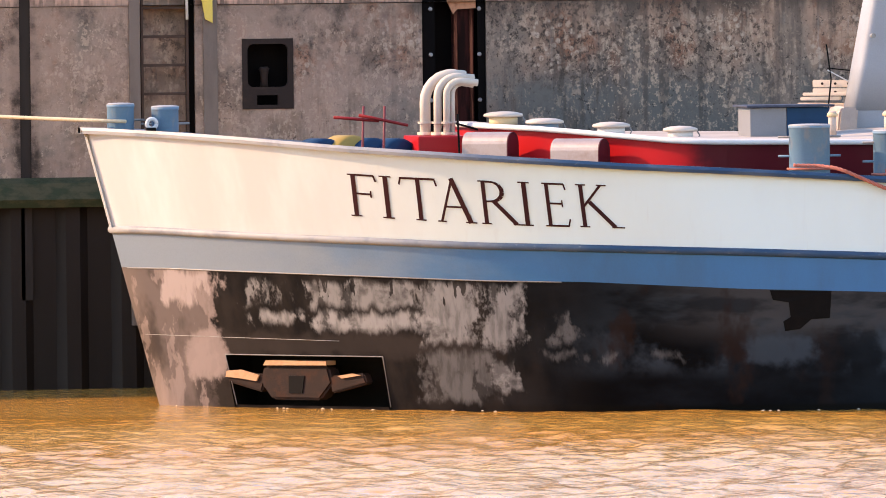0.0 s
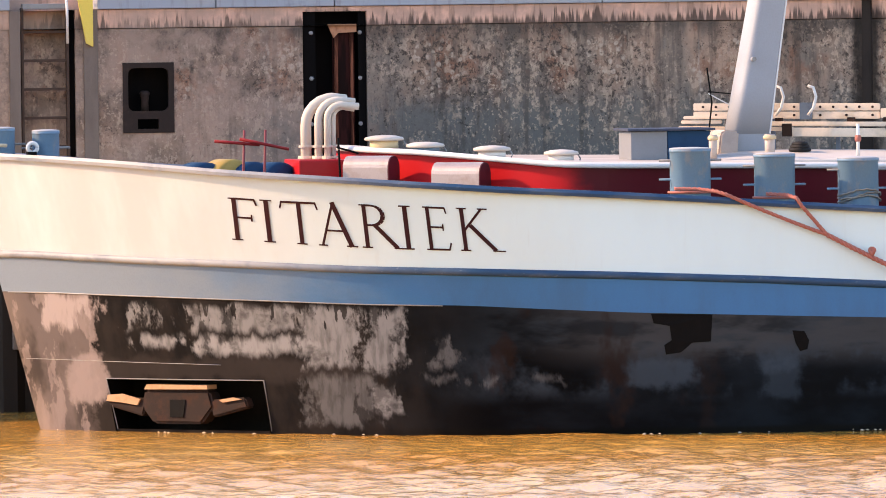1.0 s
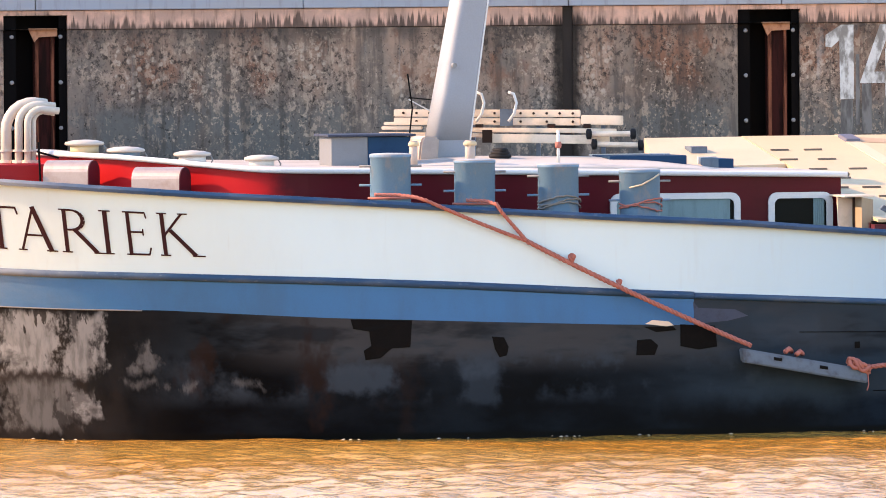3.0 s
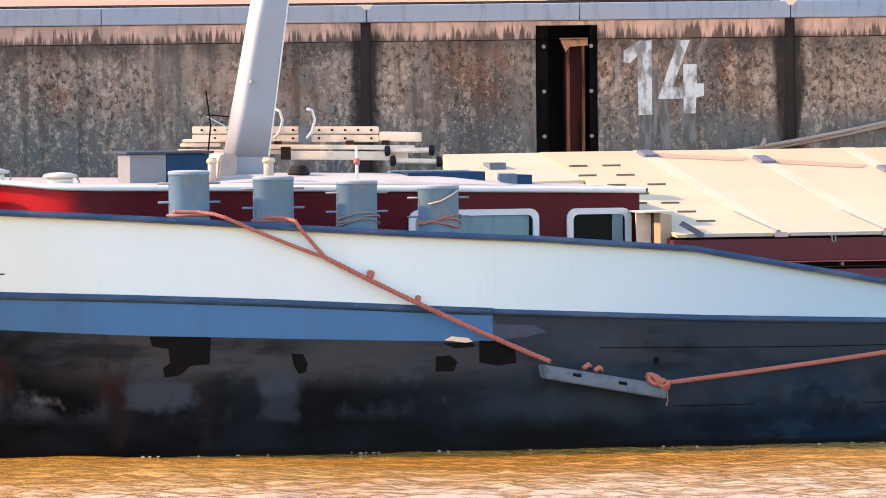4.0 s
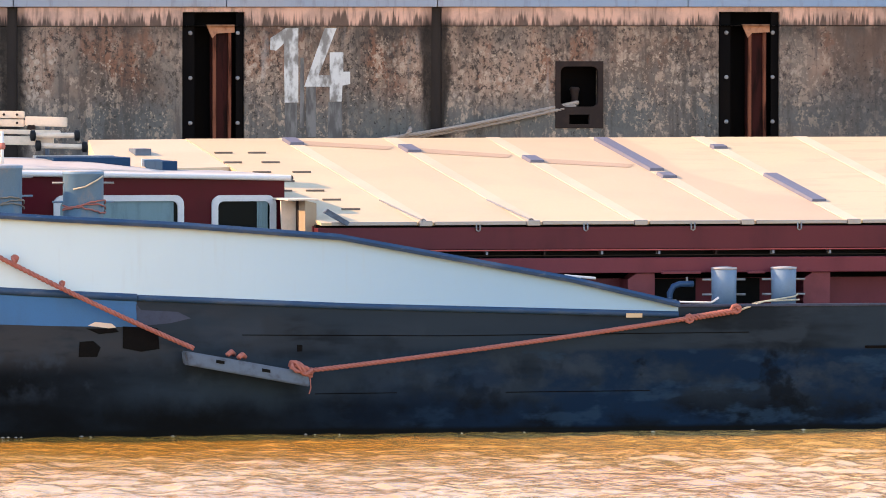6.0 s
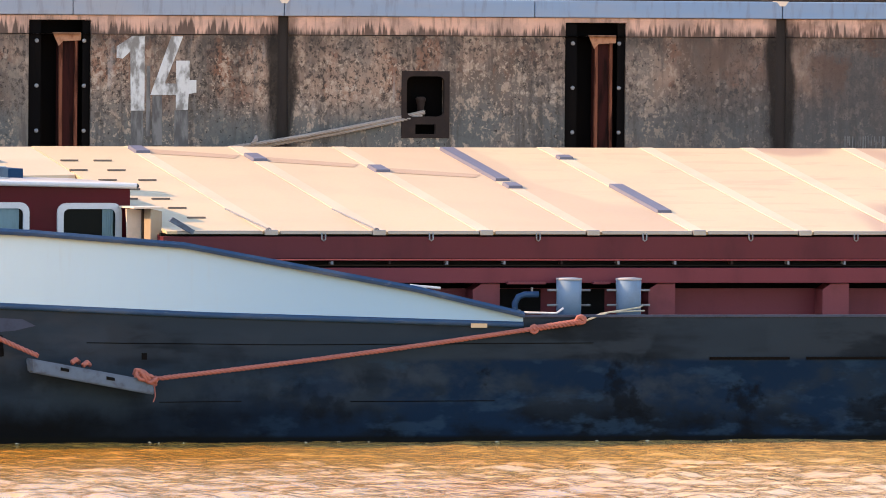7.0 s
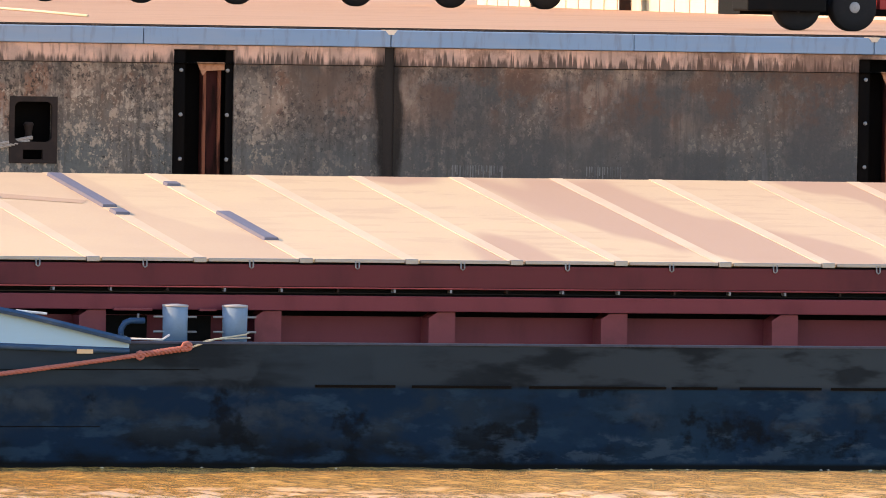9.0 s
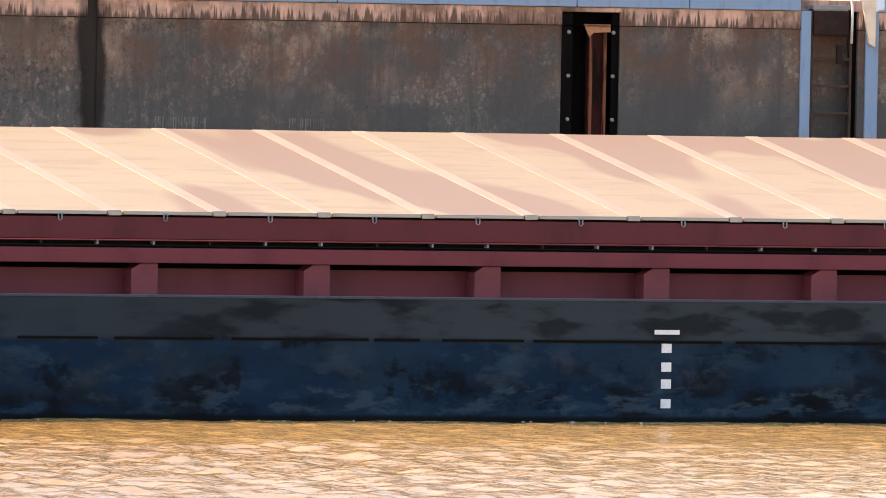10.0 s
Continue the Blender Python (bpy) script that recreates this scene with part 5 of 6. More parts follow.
def extrude_plan(outline, lo, hi):
    bm = bmesh.new()
    a = [bm.verts.new((x, y, lo(x, y))) for x, y in outline]
    b = [bm.verts.new((x, y, hi(x, y))) for x, y in outline]
    n = len(outline)
    for i in range(n):
        bm.faces.new((a[i], a[(i + 1) % n], b[(i + 1) % n], b[i]))
    half = n // 2
    for ring, in ((a,), (b,)):
        for i in range(half - 1):
            bm.faces.new((ring[i], ring[i + 1], ring[n - 2 - i], ring[n - 1 - i]))
    return bm


part("wall", extrude_plan(plan(0), lambda x, y: z_deck(x) - 0.02, lambda x, y: z_roof(x) - 0.054), HOUSEPAINT, house, "glossy red wall, painted dark where shaded")
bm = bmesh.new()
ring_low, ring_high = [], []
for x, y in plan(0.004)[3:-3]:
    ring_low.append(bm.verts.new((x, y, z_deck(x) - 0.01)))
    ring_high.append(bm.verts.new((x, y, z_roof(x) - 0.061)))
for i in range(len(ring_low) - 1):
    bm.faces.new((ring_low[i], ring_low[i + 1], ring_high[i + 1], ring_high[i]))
part("front_plate", bm, HOUSEPAINT, house, "rounded front, sunlight painted into its brighter red", True)
rim = [Vector((x, y, z_roof(x) - 0.028)) for x, y in plan(0.055)]
part("roof_rim", tube(bmesh.new(), rim + rim[:1], 0.030, 10, False), TRIM, house, "rounded white roof rim", True)
part("roof", extrude_plan(plan(0.05), lambda x, y: z_roof(x) - 0.058, lambda x, y: z_roof(x)), ROOF, house, "weathered white roof with pale edge")

# the roof is cambered round the mast
CROWN = [(29.7, 0.0), (30.4, 0.08), (31.0, 0.112), (32.6, 0.115), (33.3, 0.03)]
bm = bmesh.new()
strips = []
for i in range(19):
    x = 29.7 + 0.2 * i
    strips.append([bm.verts.new((x, 4.2 + 1.7 * u, z_roof(x) - 0.012 + (lerp(CROWN, x) + 0.008) * (1 - u * u))) for u in (-1, -0.8, -0.6, -0.4, -0.2, 0, 0.2, 0.4, 0.6, 0.8, 1)])
for p, q in zip(strips, strips[1:]):
    for j in range(10):
        bm.faces.new((p[j], q[j], q[j + 1], p[j + 1]))
for ring in (strips[0][::-1], strips[-1]):
    bm.faces.new(ring)
bm.faces.new([p[0] for p in reversed(strips)] + [p[-1] for p in strips])
part("roof_crown", bm, ROOF, house, "", True)


def rounded(x0, x1, z0, z1, r, n=5):
    pts = []
    for cx, cz, a0 in ((x1 - r, z1 - r, 0), (x0 + r, z1 - r, 90), (x0 + r, z0 + r, 180), (x1 - r, z0 + r, 270)):
        pts += [(cx + r * math.cos(radians(a0 + 90 * i / n)), cz + r * math.sin(radians(a0 + 90 * i / n))) for i in range(n + 1)]
    return pts


def window(x0, x1, z0, z1, y, curtains):
    w = part("window", prism(bmesh.new(), rounded(x0 + 0.03, x1 - 0.03, z0 + 0.03, z1 - 0.03, 0.06), y - 0.012, y - 0.004), GLASS, house, "dark glass window in a white frame")
    bm = bmesh.new()
    outer, inner = rounded(x0, x1, z0, z1, 0.10), rounded(x0 + 0.068, x1 - 0.068, z0 + 0.06, z1 - 0.065, 0.06)
    rings = [[bm.verts.new((x, yy, z)) for x, z in o] for o, yy in ((outer, y - 0.003), (outer, y - 0.04), (inner, y - 0.04), (inner, y - 0.005))]
    n = len(outer)
    for a, b in zip(rings, rings[1:]):
        for i in range(n):
            bm.faces.new((a[i], a[(i + 1) % n], b[(i + 1) % n], b[i]))
    part("frame", bm, TRIM, w, "white rounded window frame")
    for cx0, cx1 in curtains:
        bm = bmesh.new()
        k = 10
        top = [bm.verts.new((cx0 + (cx1 - cx0) * i / k, y - 0.016 - 0.004 * (i % 2), z1 - 0.05)) for i in range(k + 1)]
        low = [bm.verts.new((cx0 + (cx1 - cx0) * i / k, y - 0.016 - 0.004 * (i % 2), z0 + 0.05)) for i in range(k + 1)]
        for i in range(k):
            bm.faces.new((top[i], top[i + 1], low[i + 1], low[i]))
        part("curtain", bm, CURTAIN, w, "pale green curtain")


window(31.74, 33.17, 1.98, 2.51, 1.6, [(31.80, 33.06)])
window(33.48, 34.19, 1.98, 2.505, 1.6, [(33.98, 34.10)])

LOCKERWOOD = simple("locker_wood_varnish", (0.36, 0.27, 0.18), (0.24, 0.16, 0.10), 0.4, 0.5, scale=4, streak=3)
locker = thing("deck_locker", "narrow cream panelled locker with a thin lid at the deckhouse corner", "locker")
part("body", prism(bmesh.new(), [(34.345, 1.6), (34.47, 1.6), (34.47, 2.43), (34.345, 2.455)], 0.95, 1.55), LOCKERWOOD, locker)
part("door_panel", prism(bmesh.new(), [(34.20, 1.62), (34.335, 1.60), (34.335, 2.435), (34.17, 2.45)], 1.30, 1.335), LADDERALU, locker, "cream door panel standing ajar")
part("lid", solid(34.15, 34.49, 0.93, 1.57, 2.457, 2.477, 0.006), LADDERALU, locker)
part("edge_strip", solid(34.337, 34.352, 1.22, 1.29, 1.6, 2.455), RUST, locker, "dark rusty edge strip")
ramp_board = thing("leaning_board", "short grey board leaning beside the foremost hatch cover", "board")
part("board", prism(bmesh.new(), [(34.46, 2.335), (34.50, 2.375), (34.74, 2.235), (34.72, 2.19)], 0.60, 0.655), PLANK, ramp_board)


def half_cylinder(x0, x1, y, z, r):
    lk = thing("drum_locker", "silver half-round locker on the deckhouse front", "locker", "half-round lockers")
    for name, a, b, mat in (("shell", x0, x1, LOCKERSKIN), ("end_cap", x1, x1 + 0.012, MAROON), ("end_cap", x0 - 0.012, x0, LOCKERSKIN)):
        bm = bmesh.new()
        n = 12
        prof = [(y + r, z - 0.3)] + [(y + r * math.cos(math.pi * i / n), z + r * math.sin(math.pi * i / n)) for i in range(n + 1)] + [(y - r, z - 0.3)]
        ra = [bm.verts.new((a, p, q)) for p, q in prof]
        rb = [bm.verts.new((b, p, q)) for p, q in prof]
        m = len(prof)
        for i in range(m):
            bm.faces.new((ra[i], ra[(i + 1) % m], rb[(i + 1) % m], rb[i]))
        bm.faces.new(ra)
        bm.faces.new(rb[::-1])
        bm.transform(Matrix.Translation((x0, y, 0)) @ Matrix.Rotation(radians(-40), 4, "Z") @ Matrix.Translation((-x0, -y, 0)))
        part(name, bm, mat, lk)


half_cylinder(25.97, 26.50, 3.16, 2.785, 0.125)
half_cylinder(26.78, 27.34, 2.42, 2.715, 0.125)


# ---- bollards ----
BOLLARDPALE = simple("pale_bollard_paint", (0.15, 0.23, 0.32), (0.14, 0.16, 0.18), 0.4, 0.5, scale=6, streak=2)


def bollard_post(parent, x, y, z0, z1, r, pins):
    post = part("post", turned([(r * 1.0, 0), (r, 0.02), (r, z1 - z0 - 0.045), (r * 1.03, z1 - z0 - 0.04), (r * 1.03, z1 - z0 - 0.012)], 32, (x, y, z0)), BOLLARD, parent, "", False)
    for p in post.data.polygons:
        p.use_smooth = abs(p.normal.z) < 0.5
    # Cap is coloured paler than the post to put sun on its top.
    part("cap", turned([(r * 1.03, 0), (r * 1.02, 0.008), (r * 0.85, 0.015), (r * 0.4, 0.019), (0.01, 0.020)], 32, (x, y, z1 - 0.012)), BOLLARDCAP, post, "cap coloured pale as if sunlit", True)
    for k, dz in enumerate(pins):
        zz = z1 - dz
        part("pin", rod([(x - r - 0.12, y, zz), (x + r + 0.12, y, zz)], 0.012, 8), BOLLARD if k else STEEL, post, "", True)


G = "mooring bollards on the deck"
for pair in (((29.085, 2.985), (29.995, 2.915)), ((30.90, 2.86), (31.785, 2.795))):
    b = thing("double_bollard", "double mooring bollard, blue-grey painted, with cross pins", "bollard", G)
    xa, xb = pair[0][0], pair[1][0]
    part("base_plate", solid(xa - 0.35, xb + 0.35, 0.16, 0.76, z_deck(xb) - 0.02, z_deck(xa) + 0.06, 0.01), BOLLARD, b)
    for x, zt in pair:
        bollard_post(b, x, 0.46, z_deck(x) - 0.05, zt, 0.215, pins=(0.13, 0.33))
b = thing("double_bollard", "small double bollard at the stem, blue-grey with pale caps", "bollard", G)
part("base_plate", solid(22.6, 23.15, 4.2, 4.7, 2.48, 2.56, 0.01), BOLLARD, b)
bollard_post(b, 22.42, 4.42, 2.66, 3.25, 0.145, pins=(0.18,))
bollard_post(b, 22.90, 4.40, 2.50, 3.215, 0.145, pins=(0.19,))
b = thing("double_bollard", "double bollard on the side deck, pale blue-grey", "bollard", G)
part("base_plate", solid(38.60, 39.78, 0.30, 0.64, 1.30, 1.335, 0.006), BOLLARD, b)
for x in (38.865, 39.535):
    post = part("post", turned([(0.134, 0), (0.134, 0.2), (0.138, 0.38)], 28, (x, 0.47, 1.33)), BOLLARDPALE, b, "", False)
    for p in post.data.polygons:
        p.use_smooth = abs(p.normal.z) < 0.5
    part("cap", turned([(0.142, 0), (0.141, 0.02), (0.05, 0.03)], 28, (x, 0.47, 1.71)), BOLLARDCAP, post, "pale cap", True)
    for zz in (1.60, 1.44):
        part("pin", rod([(x - 0.24, 0.47, zz), (x + 0.24, 0.47, zz)], 0.012, 8), STEEL, post, "", True)

ring = thing("fairlead_ring", "small white fairlead ring on the bow rail", "fairlead")
bm = bmesh.new()
tube(bm, [(22.72 + 0.052 * math.cos(a), 4.2, 3.03 + 0.052 * math.sin(a)) for a in (2 * math.pi * i / 16 for i in range(17))], 0.022, 8)
part("ring", bm, TRIM, ring, "", True)
part("stand", solid(22.66, 22.76, 4.15, 4.25, 2.5, 2.99, 0.006), DARK, ring)

# ---- foredeck gear ----
winch = thing("anchor_winch", "anchor winch with blue drums, yellow band and red handwheel bars", "winch")
for x, r, mat, y in ((24.50, 0.27, SKYLIGHT, 4.0), (24.80, 0.30, DRUMYELLOW, 4.02), (25.02, 0.27, SKYLIGHT, 4.0), (25.30, 0.26, SKYLIGHT, 4.0)):
    bm = turned([(r * 0.9, -0.16), (r, -0.14), (r, 0.14), (r * 0.9, 0.16)], 28)
    bm.transform(Matrix.Translation((x, y, 2.58)) @ Matrix.Rotation(radians(25), 4, "Z") @ Matrix.Rotation(radians(90), 4, "X"))
    part("drum", bm, mat, winch, "", True)
part("bed", solid(24.2, 25.5, 3.6, 4.4, 2.26, 2.36, 0.01), DARK, winch)
for x in (24.83, 25.06):
    part("spindle", rod([(x, 3.3, 2.3), (x + 0.03, 3.3, 3.20)], 0.014, 8), STANCHION, winch, "", True)
part("wheel_bar", rod([(24.53, 3.28, 3.085), (25.02, 3.28, 3.04)], 0.017, 8), FRONTDARK, winch, "red bar", True)
part("wheel_bar", rod([(24.80, 3.26, 3.105), (25.33, 3.24, 2.99)], 0.017, 8), FRONTDARK, winch, "red bar", True)

vents = thing("vent_pipes", "cluster of white gooseneck vent pipes bent aft", "vent pipes")
for x, y, top, reach, r, R in ((25.685, 4.10, 3.515, 26.13, 0.058, 0.29), (25.80, 3.98, 3.49, 26.20, 0.044, 0.21), (25.885, 3.92, 3.445, 26.23, 0.038, 0.15), (25.955, 3.96, 3.42, 26.19, 0.030, 0.11)):
    pts = [(x, y, 2.55), (x, y, top - R)] + [(x + R * (1 - math.cos(a)), y, top - R + R * math.sin(a)) for a in (0.25, 0.5, 0.8, 1.1, 1.4, 1.571)] + [(reach, y, top - 0.02)]
    part("pipe", rod(pts, r, 14), PIPECREAM, vents, "cream painted pipe", True)
    part("collar", turned([(r + 0.03, 0), (r + 0.03, 0.03)], 18, (x, y, 2.87)), LADDERALU, vents)
    part("flange", turned([(r + 0.022, 0), (r + 0.022, 0.022)], 18, (x, y, 2.99)), PIPECREAM, vents)
trunk = thing("pipe_trunk", "low red trunk under the vent pipes", "deck trunk")
part("body", solid(25.50, 26.00, 3.55, 4.4, 2.4, 2.865, 0.02), REDLIT, trunk)
part("valve", rod([(25.92, 3.4, 2.6), (25.90, 3.4, 3.1)], 0.012, 6), DARK, trunk)
part("valve", rod([(25.88, 3.4, 3.0), (26.12, 3.4, 2.93)], 0.012, 6), DARK, trunk)


def mushroom(x, y, zt, r, mat):
    v = thing("mushroom_vent", "round white mushroom vent with domed lid on the roof", "vent", "mushroom vents on the roof")
    part("stem", turned([(r * 0.72, 0), (r * 0.72, zt - z_roof(x) - 0.05 + 0.02)], 22, (x, y, z_roof(x) - 0.02)), mat, v, "", True)
    part("lid", turned([(r * 0.9, 0), (r, 0.012), (r * 0.96, 0.035), (r * 0.6, 0.055), (0.02, 0.062)], 28, (x, y, zt - 0.06)), ROOF, v, "", True)
    part("latch", rod([(x + r * 0.8, y - 0.05, zt - 0.02), (x + r * 1.05, y - 0.06, zt - 0.10), (x + r * 0.95, y - 0.06, zt - 0.13)], 0.008, 6), STEEL, v, "", True)


mushroom(26.47, 3.75, 3.115, 0.215, HATCH)
mushroom(26.87, 3.5, 3.04, 0.21, BOLLARD)
mushroom(27.60, 3.5, 2.99, 0.205, TRIM)
mushroom(28.36, 3.5, 2.935, 0.19, TRIM)

cabinet = thing("deck_cabinet", "deck cabinet with pale and blue fronts and dark overhanging lid", "cabinet")
part("body", solid(29.13, 29.53, 3.5, 4.1, 2.74, 3.115, 0.006), PALEGREY, cabinet)
part("door", solid(29.535, 30.0, 3.5, 4.1, 2.74, 3.115, 0.006), SKYLIGHT, cabinet, "blue door")
part("lid", solid(29.08, 30.05, 3.44, 4.15, 3.12, 3.145, 0.006), PATCHGREY, cabinet, "dark lid")

# ---- mast ----
MASTPAINT = simple("mast_paint", (0.275, 0.295, 0.325), (0.23, 0.23, 0.245), 0.3, 0.4, scale=2)
mast = thing("folding_mast", "broad pale grey folding mast leaning aft on a hinged foot", "mast")
bm = bmesh.new()
lean, rings = 0.1675, []
# box section with a broad chamfer towards the bow
SECTION = [(-1.0, 0.10), (-0.99, 0.03), (-0.95, -0.04), (-0.87, -0.10), (-0.76, -0.145), (-0.62, -0.168), (-0.50, -0.174), (-0.44, -0.175), (-0.40, -0.175), (0.90, -0.175), (0.93, -0.174), (0.985, -0.16), (1.0, -0.14), (1.0, 0.17), (-0.95, 0.17), (-1.0, 0.14)]
for v in (0.0, 0.5, 1.0, 1.5, 1.86):
    half = 0.22 - 0.028 * v
    rings.append([bm.verts.new((30.625 + lean * v + half * u, 4.44 + w, 3.06 + v)) for u, w in SECTION])
n = len(SECTION)
for p, q in zip(rings, rings[1:]):
    for i in range(n):
        bm.faces.new((p[i], p[(i + 1) % n], q[(i + 1) % n], q[i]))
bm.faces.new(rings[0][::-1])
bm.faces.new(rings[-1])
part("spar", bm, MASTPAINT, mast, "", True)
part("edge_bead", rod([(30.845, 4.27, 3.06), (30.845 + 1.86 * (lean - 0.028), 4.27, 4.92)], 0.010, 6), TRIM, mast)
bm = bmesh.new()
prism(bm, [(30.22, 2.70), (30.44, 2.70), (30.47, 3.09), (30.30, 3.11), (30.26, 3.06)], 4.12, 4.68)
bmesh.ops.bevel(bm, geom=list(bm.edges), offset=0.02, segments=2, affect="EDGES")
part("foot", bm, FOOTPINK, mast, "pinkish cream foot bracket")
part("heel", solid(30.45, 30.84, 4.27, 4.60, 2.70, 3.07, 0.01), MASTPAINT, mast)
part("hinge_bolt", rod([(30.665, 4.20, 3.87), (30.665, 4.275, 3.87)], 0.026, 12), STEEL, mast)

# ---- gear on the roof ----
rack = thing("gangway_stack", "stack of weathered aluminium gangways and ladders lying on the roof", "gangway")
for x0, x1, y, z0, z1, s in ((30.17, 32.24, 4.90, 3.305, 3.385, -0.015), (30.17, 32.24, 4.90, 3.215, 3.295, -0.015), (32.26, 32.72, 4.86, 3.21, 3.315, -0.01), (30.07, 30.52, 4.72, 3.165, 3.205, 0), (30.10, 30.60, 4.70, 3.215, 3.25, 0), (30.98, 32.66, 4.78, 3.135, 3.185, -0.02), (31.30, 32.60, 4.70, 3.02, 3.115, -0.02), (30.02, 31.30, 4.80, 3.095, 3.140, -0.02)):
    bm = bmesh.new()
    prism(bm, [(x0, z0), (x1, z0 + s), (x1, z1 + s), (x0, z1)], y, y + 0.06)
    bmesh.ops.bevel(bm, geom=list(bm.edges), offset=0.008, segments=2, affect="EDGES")
    part("stile", bm, LADDERALU, rack)
for i in range(14):
    x = 30.28 + 0.145 * i
    part("rung_end", rod([(x, 4.885, 3.345 - 0.001 * i), (x, 4.90, 3.345 - 0.001 * i)], 0.014, 8), RUST, rack)
    if i % 2:
        part("rung_end", rod([(x, 4.885, 3.255 - 0.001 * i), (x, 4.90, 3.255 - 0.001 * i)], 0.014, 8), RUST, rack)
part("strap", solid(31.36, 31.50, 4.87, 4.89, 3.20, 3.385), PLANK, rack, "dark lashing strap")
part("strap", solid(31.20, 31.31, 4.685, 4.698, 3.02, 3.16), RUST, rack)
for x in (30.55, 31.1, 31.9, 32.3):
    part("spacer", solid(x, x + 0.07, 4.80, 4.90, 3.13, 3.22), RUST, rack)
for x, z in ((32.396, 3.11), (32.455, 3.00), (32.885, 3.112), (32.967, 2.987)):
    bm = turned([(0.03, -0.03), (0.058, -0.022), (0.058, 0.022), (0.03, 0.03)], 18)
    bm.transform(Matrix.Translation((x, 4.62, z)) @ Matrix.Rotation(radians(20), 4, "Z") @ Matrix.Rotation(radians(90), 4, "Y"))
    part("castor_wheel", bm, RUBBER, rack, "small black wheel", True)
part("axle", rod([(32.40, 4.64, 3.11), (32.88, 4.64, 3.112)], 0.030, 10), LADDERALU, rack)
part("axle", rod([(32.46, 4.64, 3.00), (32.96, 4.64, 2.987)], 0.030, 10), LADDERALU, rack)
for x in (31.19, 31.55):
    part("hook", rod([(x - 0.06, 4.7, 3.25), (x + 0.0, 4.7, 3.33), (x + 0.03, 4.7, 3.45), (x + 0.0, 4.7, 3.55), (x - 0.06, 4.7, 3.57)], 0.016, 8), TRIM, rack, "white bent hook", True)
for k in range(4):
    part("leg", solid(30.3 + 0.72 * k, 30.34 + 0.72 * k, 4.98, 5.02, 2.70, 3.22), PLANK, rack)
rack.matrix_basis = Matrix.Translation((30.22, 5.25, 0)) @ Matrix.Rotation(radians(-25), 4, "Z") @ Matrix.Translation((-30.17, -4.9, 0))
wire = thing("wire_frame", "thin dark wire frame beside the mast", "wire frame")
part("wire", rod([(30.20, 4.6, 2.72), (30.28, 4.6, 3.4), (30.23, 4.6, 3.78)], 0.009, 6), DARK, wire)
part("wire", rod([(30.24, 4.6, 3.52), (30.62, 4.6, 3.48)], 0.007, 6), DARK, wire)
part("wire", rod([(30.24, 4.6, 3.50), (30.5, 4.6, 3.36)], 0.007, 6), TRIM, wire)

for x, y, zt, r in ((30.545, 3.0, 3.08, 0.055), (29.92, 3.0, 3.08, 0.045)):
    v = thing("roof_vent", "slim pale roof vent with collar", "vent", "slim vents on the roof")
    part("stem", turned([(r, 0), (r, zt - z_roof(x))], 16, (x, y, z_roof(x) - 0.005)), FOOTPINK, v, "", True)
    part("cap", turned([(r * 1.3, 0), (r * 1.3, 0.03), (r, 0.045)], 16, (x, y, zt - 0.06)), HATCH, v, "", True)
pole = thing("flag_socket", "short pale pole with red wrapping on the roof", "pole")
part("pole", rod([(31.52, 3.0, z_roof(31.5) - 0.01), (31.52, 3.0, 3.17)], 0.018, 8), TRIM, pole, "", True)
part("wrapping", turned([(0.03, 0), (0.038, 0.03), (0.03, 0.07)], 10, (31.52, 3.0, 2.98)), ROPE, pole, "", True)
for x0, x1, y0, z1 in ((32.20, 33.06, 3.45, 2.88), (33.53, 33.70, 3.9, 2.83)):
    s = thing("roof_skylight", "flat blue roof skylight with thin pale rim", "skylight", "skylights on the roof")
    part("pane", solid(x0, x1, y0, y0 + 0.8, z_roof(x0) - 0.015, z1, 0.008), SKYLIGHT, s)
    part("rim", solid(x0 - 0.02, x1 + 0.02, y0 + 0.82, y0 + 0.85, z_roof(x0) - 0.015, z1 + 0.01), TRIM, s)
rb = thing("roof_ramp", "sloping cream roof cover with a small grey grille", "roof cover")
bm = bmesh.new()
top = ((33.00, 4.55, 2.724), (34.455, 4.55, z_cover(4.55) - 0.006), (34.455, 6.5, z_cover(6.5) - 0.006), (33.35, 6.5, z_cover(6.5) - 0.01))
low = [bm.verts.new((x, y, 2.70)) for x, y, z in top]
high = [bm.verts.new(p) for p in top]
bm.faces.new(low[::-1])
bm.faces.new(high)
for i in range(4):
    bm.faces.new((low[i], low[(i + 1) % 4], high[(i + 1) % 4], high[i]))
part("body", bm, HATCHRIB, rb)
part("vent_grille", solid(33.62, 33.80, 5.45, 5.75, z_cover(5.45) - 0.02, z_cover(5.75) + 0.012), PLANK, rb)
clut = thing("rope_heap", "dark rope heap beside the mast foot", "rope")
bm = bmesh.new()
for k in range(3):
    tube(bm, [(31.02 + (0.10 - 0.02 * k) * math.cos(a), 3.6 + 0.13 * math.sin(a), z_roof(31) + 0.112 + 0.032 * k) for a in (2 * math.pi * i / 18 for i in range(19))], 0.024, 6)
part("coil", bm, RUBBER, clut, "", True)

# ---- deck fittings aft ----
elbow = thing("deck_pipe", "blue-grey bent filler pipe on the side deck", "pipe")
part("pipe", rod([(38.27, 0.5, 1.3), (38.27, 0.5, 1.46), (38.31, 0.5, 1.53), (38.38, 0.5, 1.555), (38.53, 0.5, 1.555)], 0.033, 12), CAPBLUE, elbow, "", True)
part("flange", turned([(0.07, 0), (0.07, 0.03)], 14, (38.27, 0.5, 1.36)), STEEL, elbow)
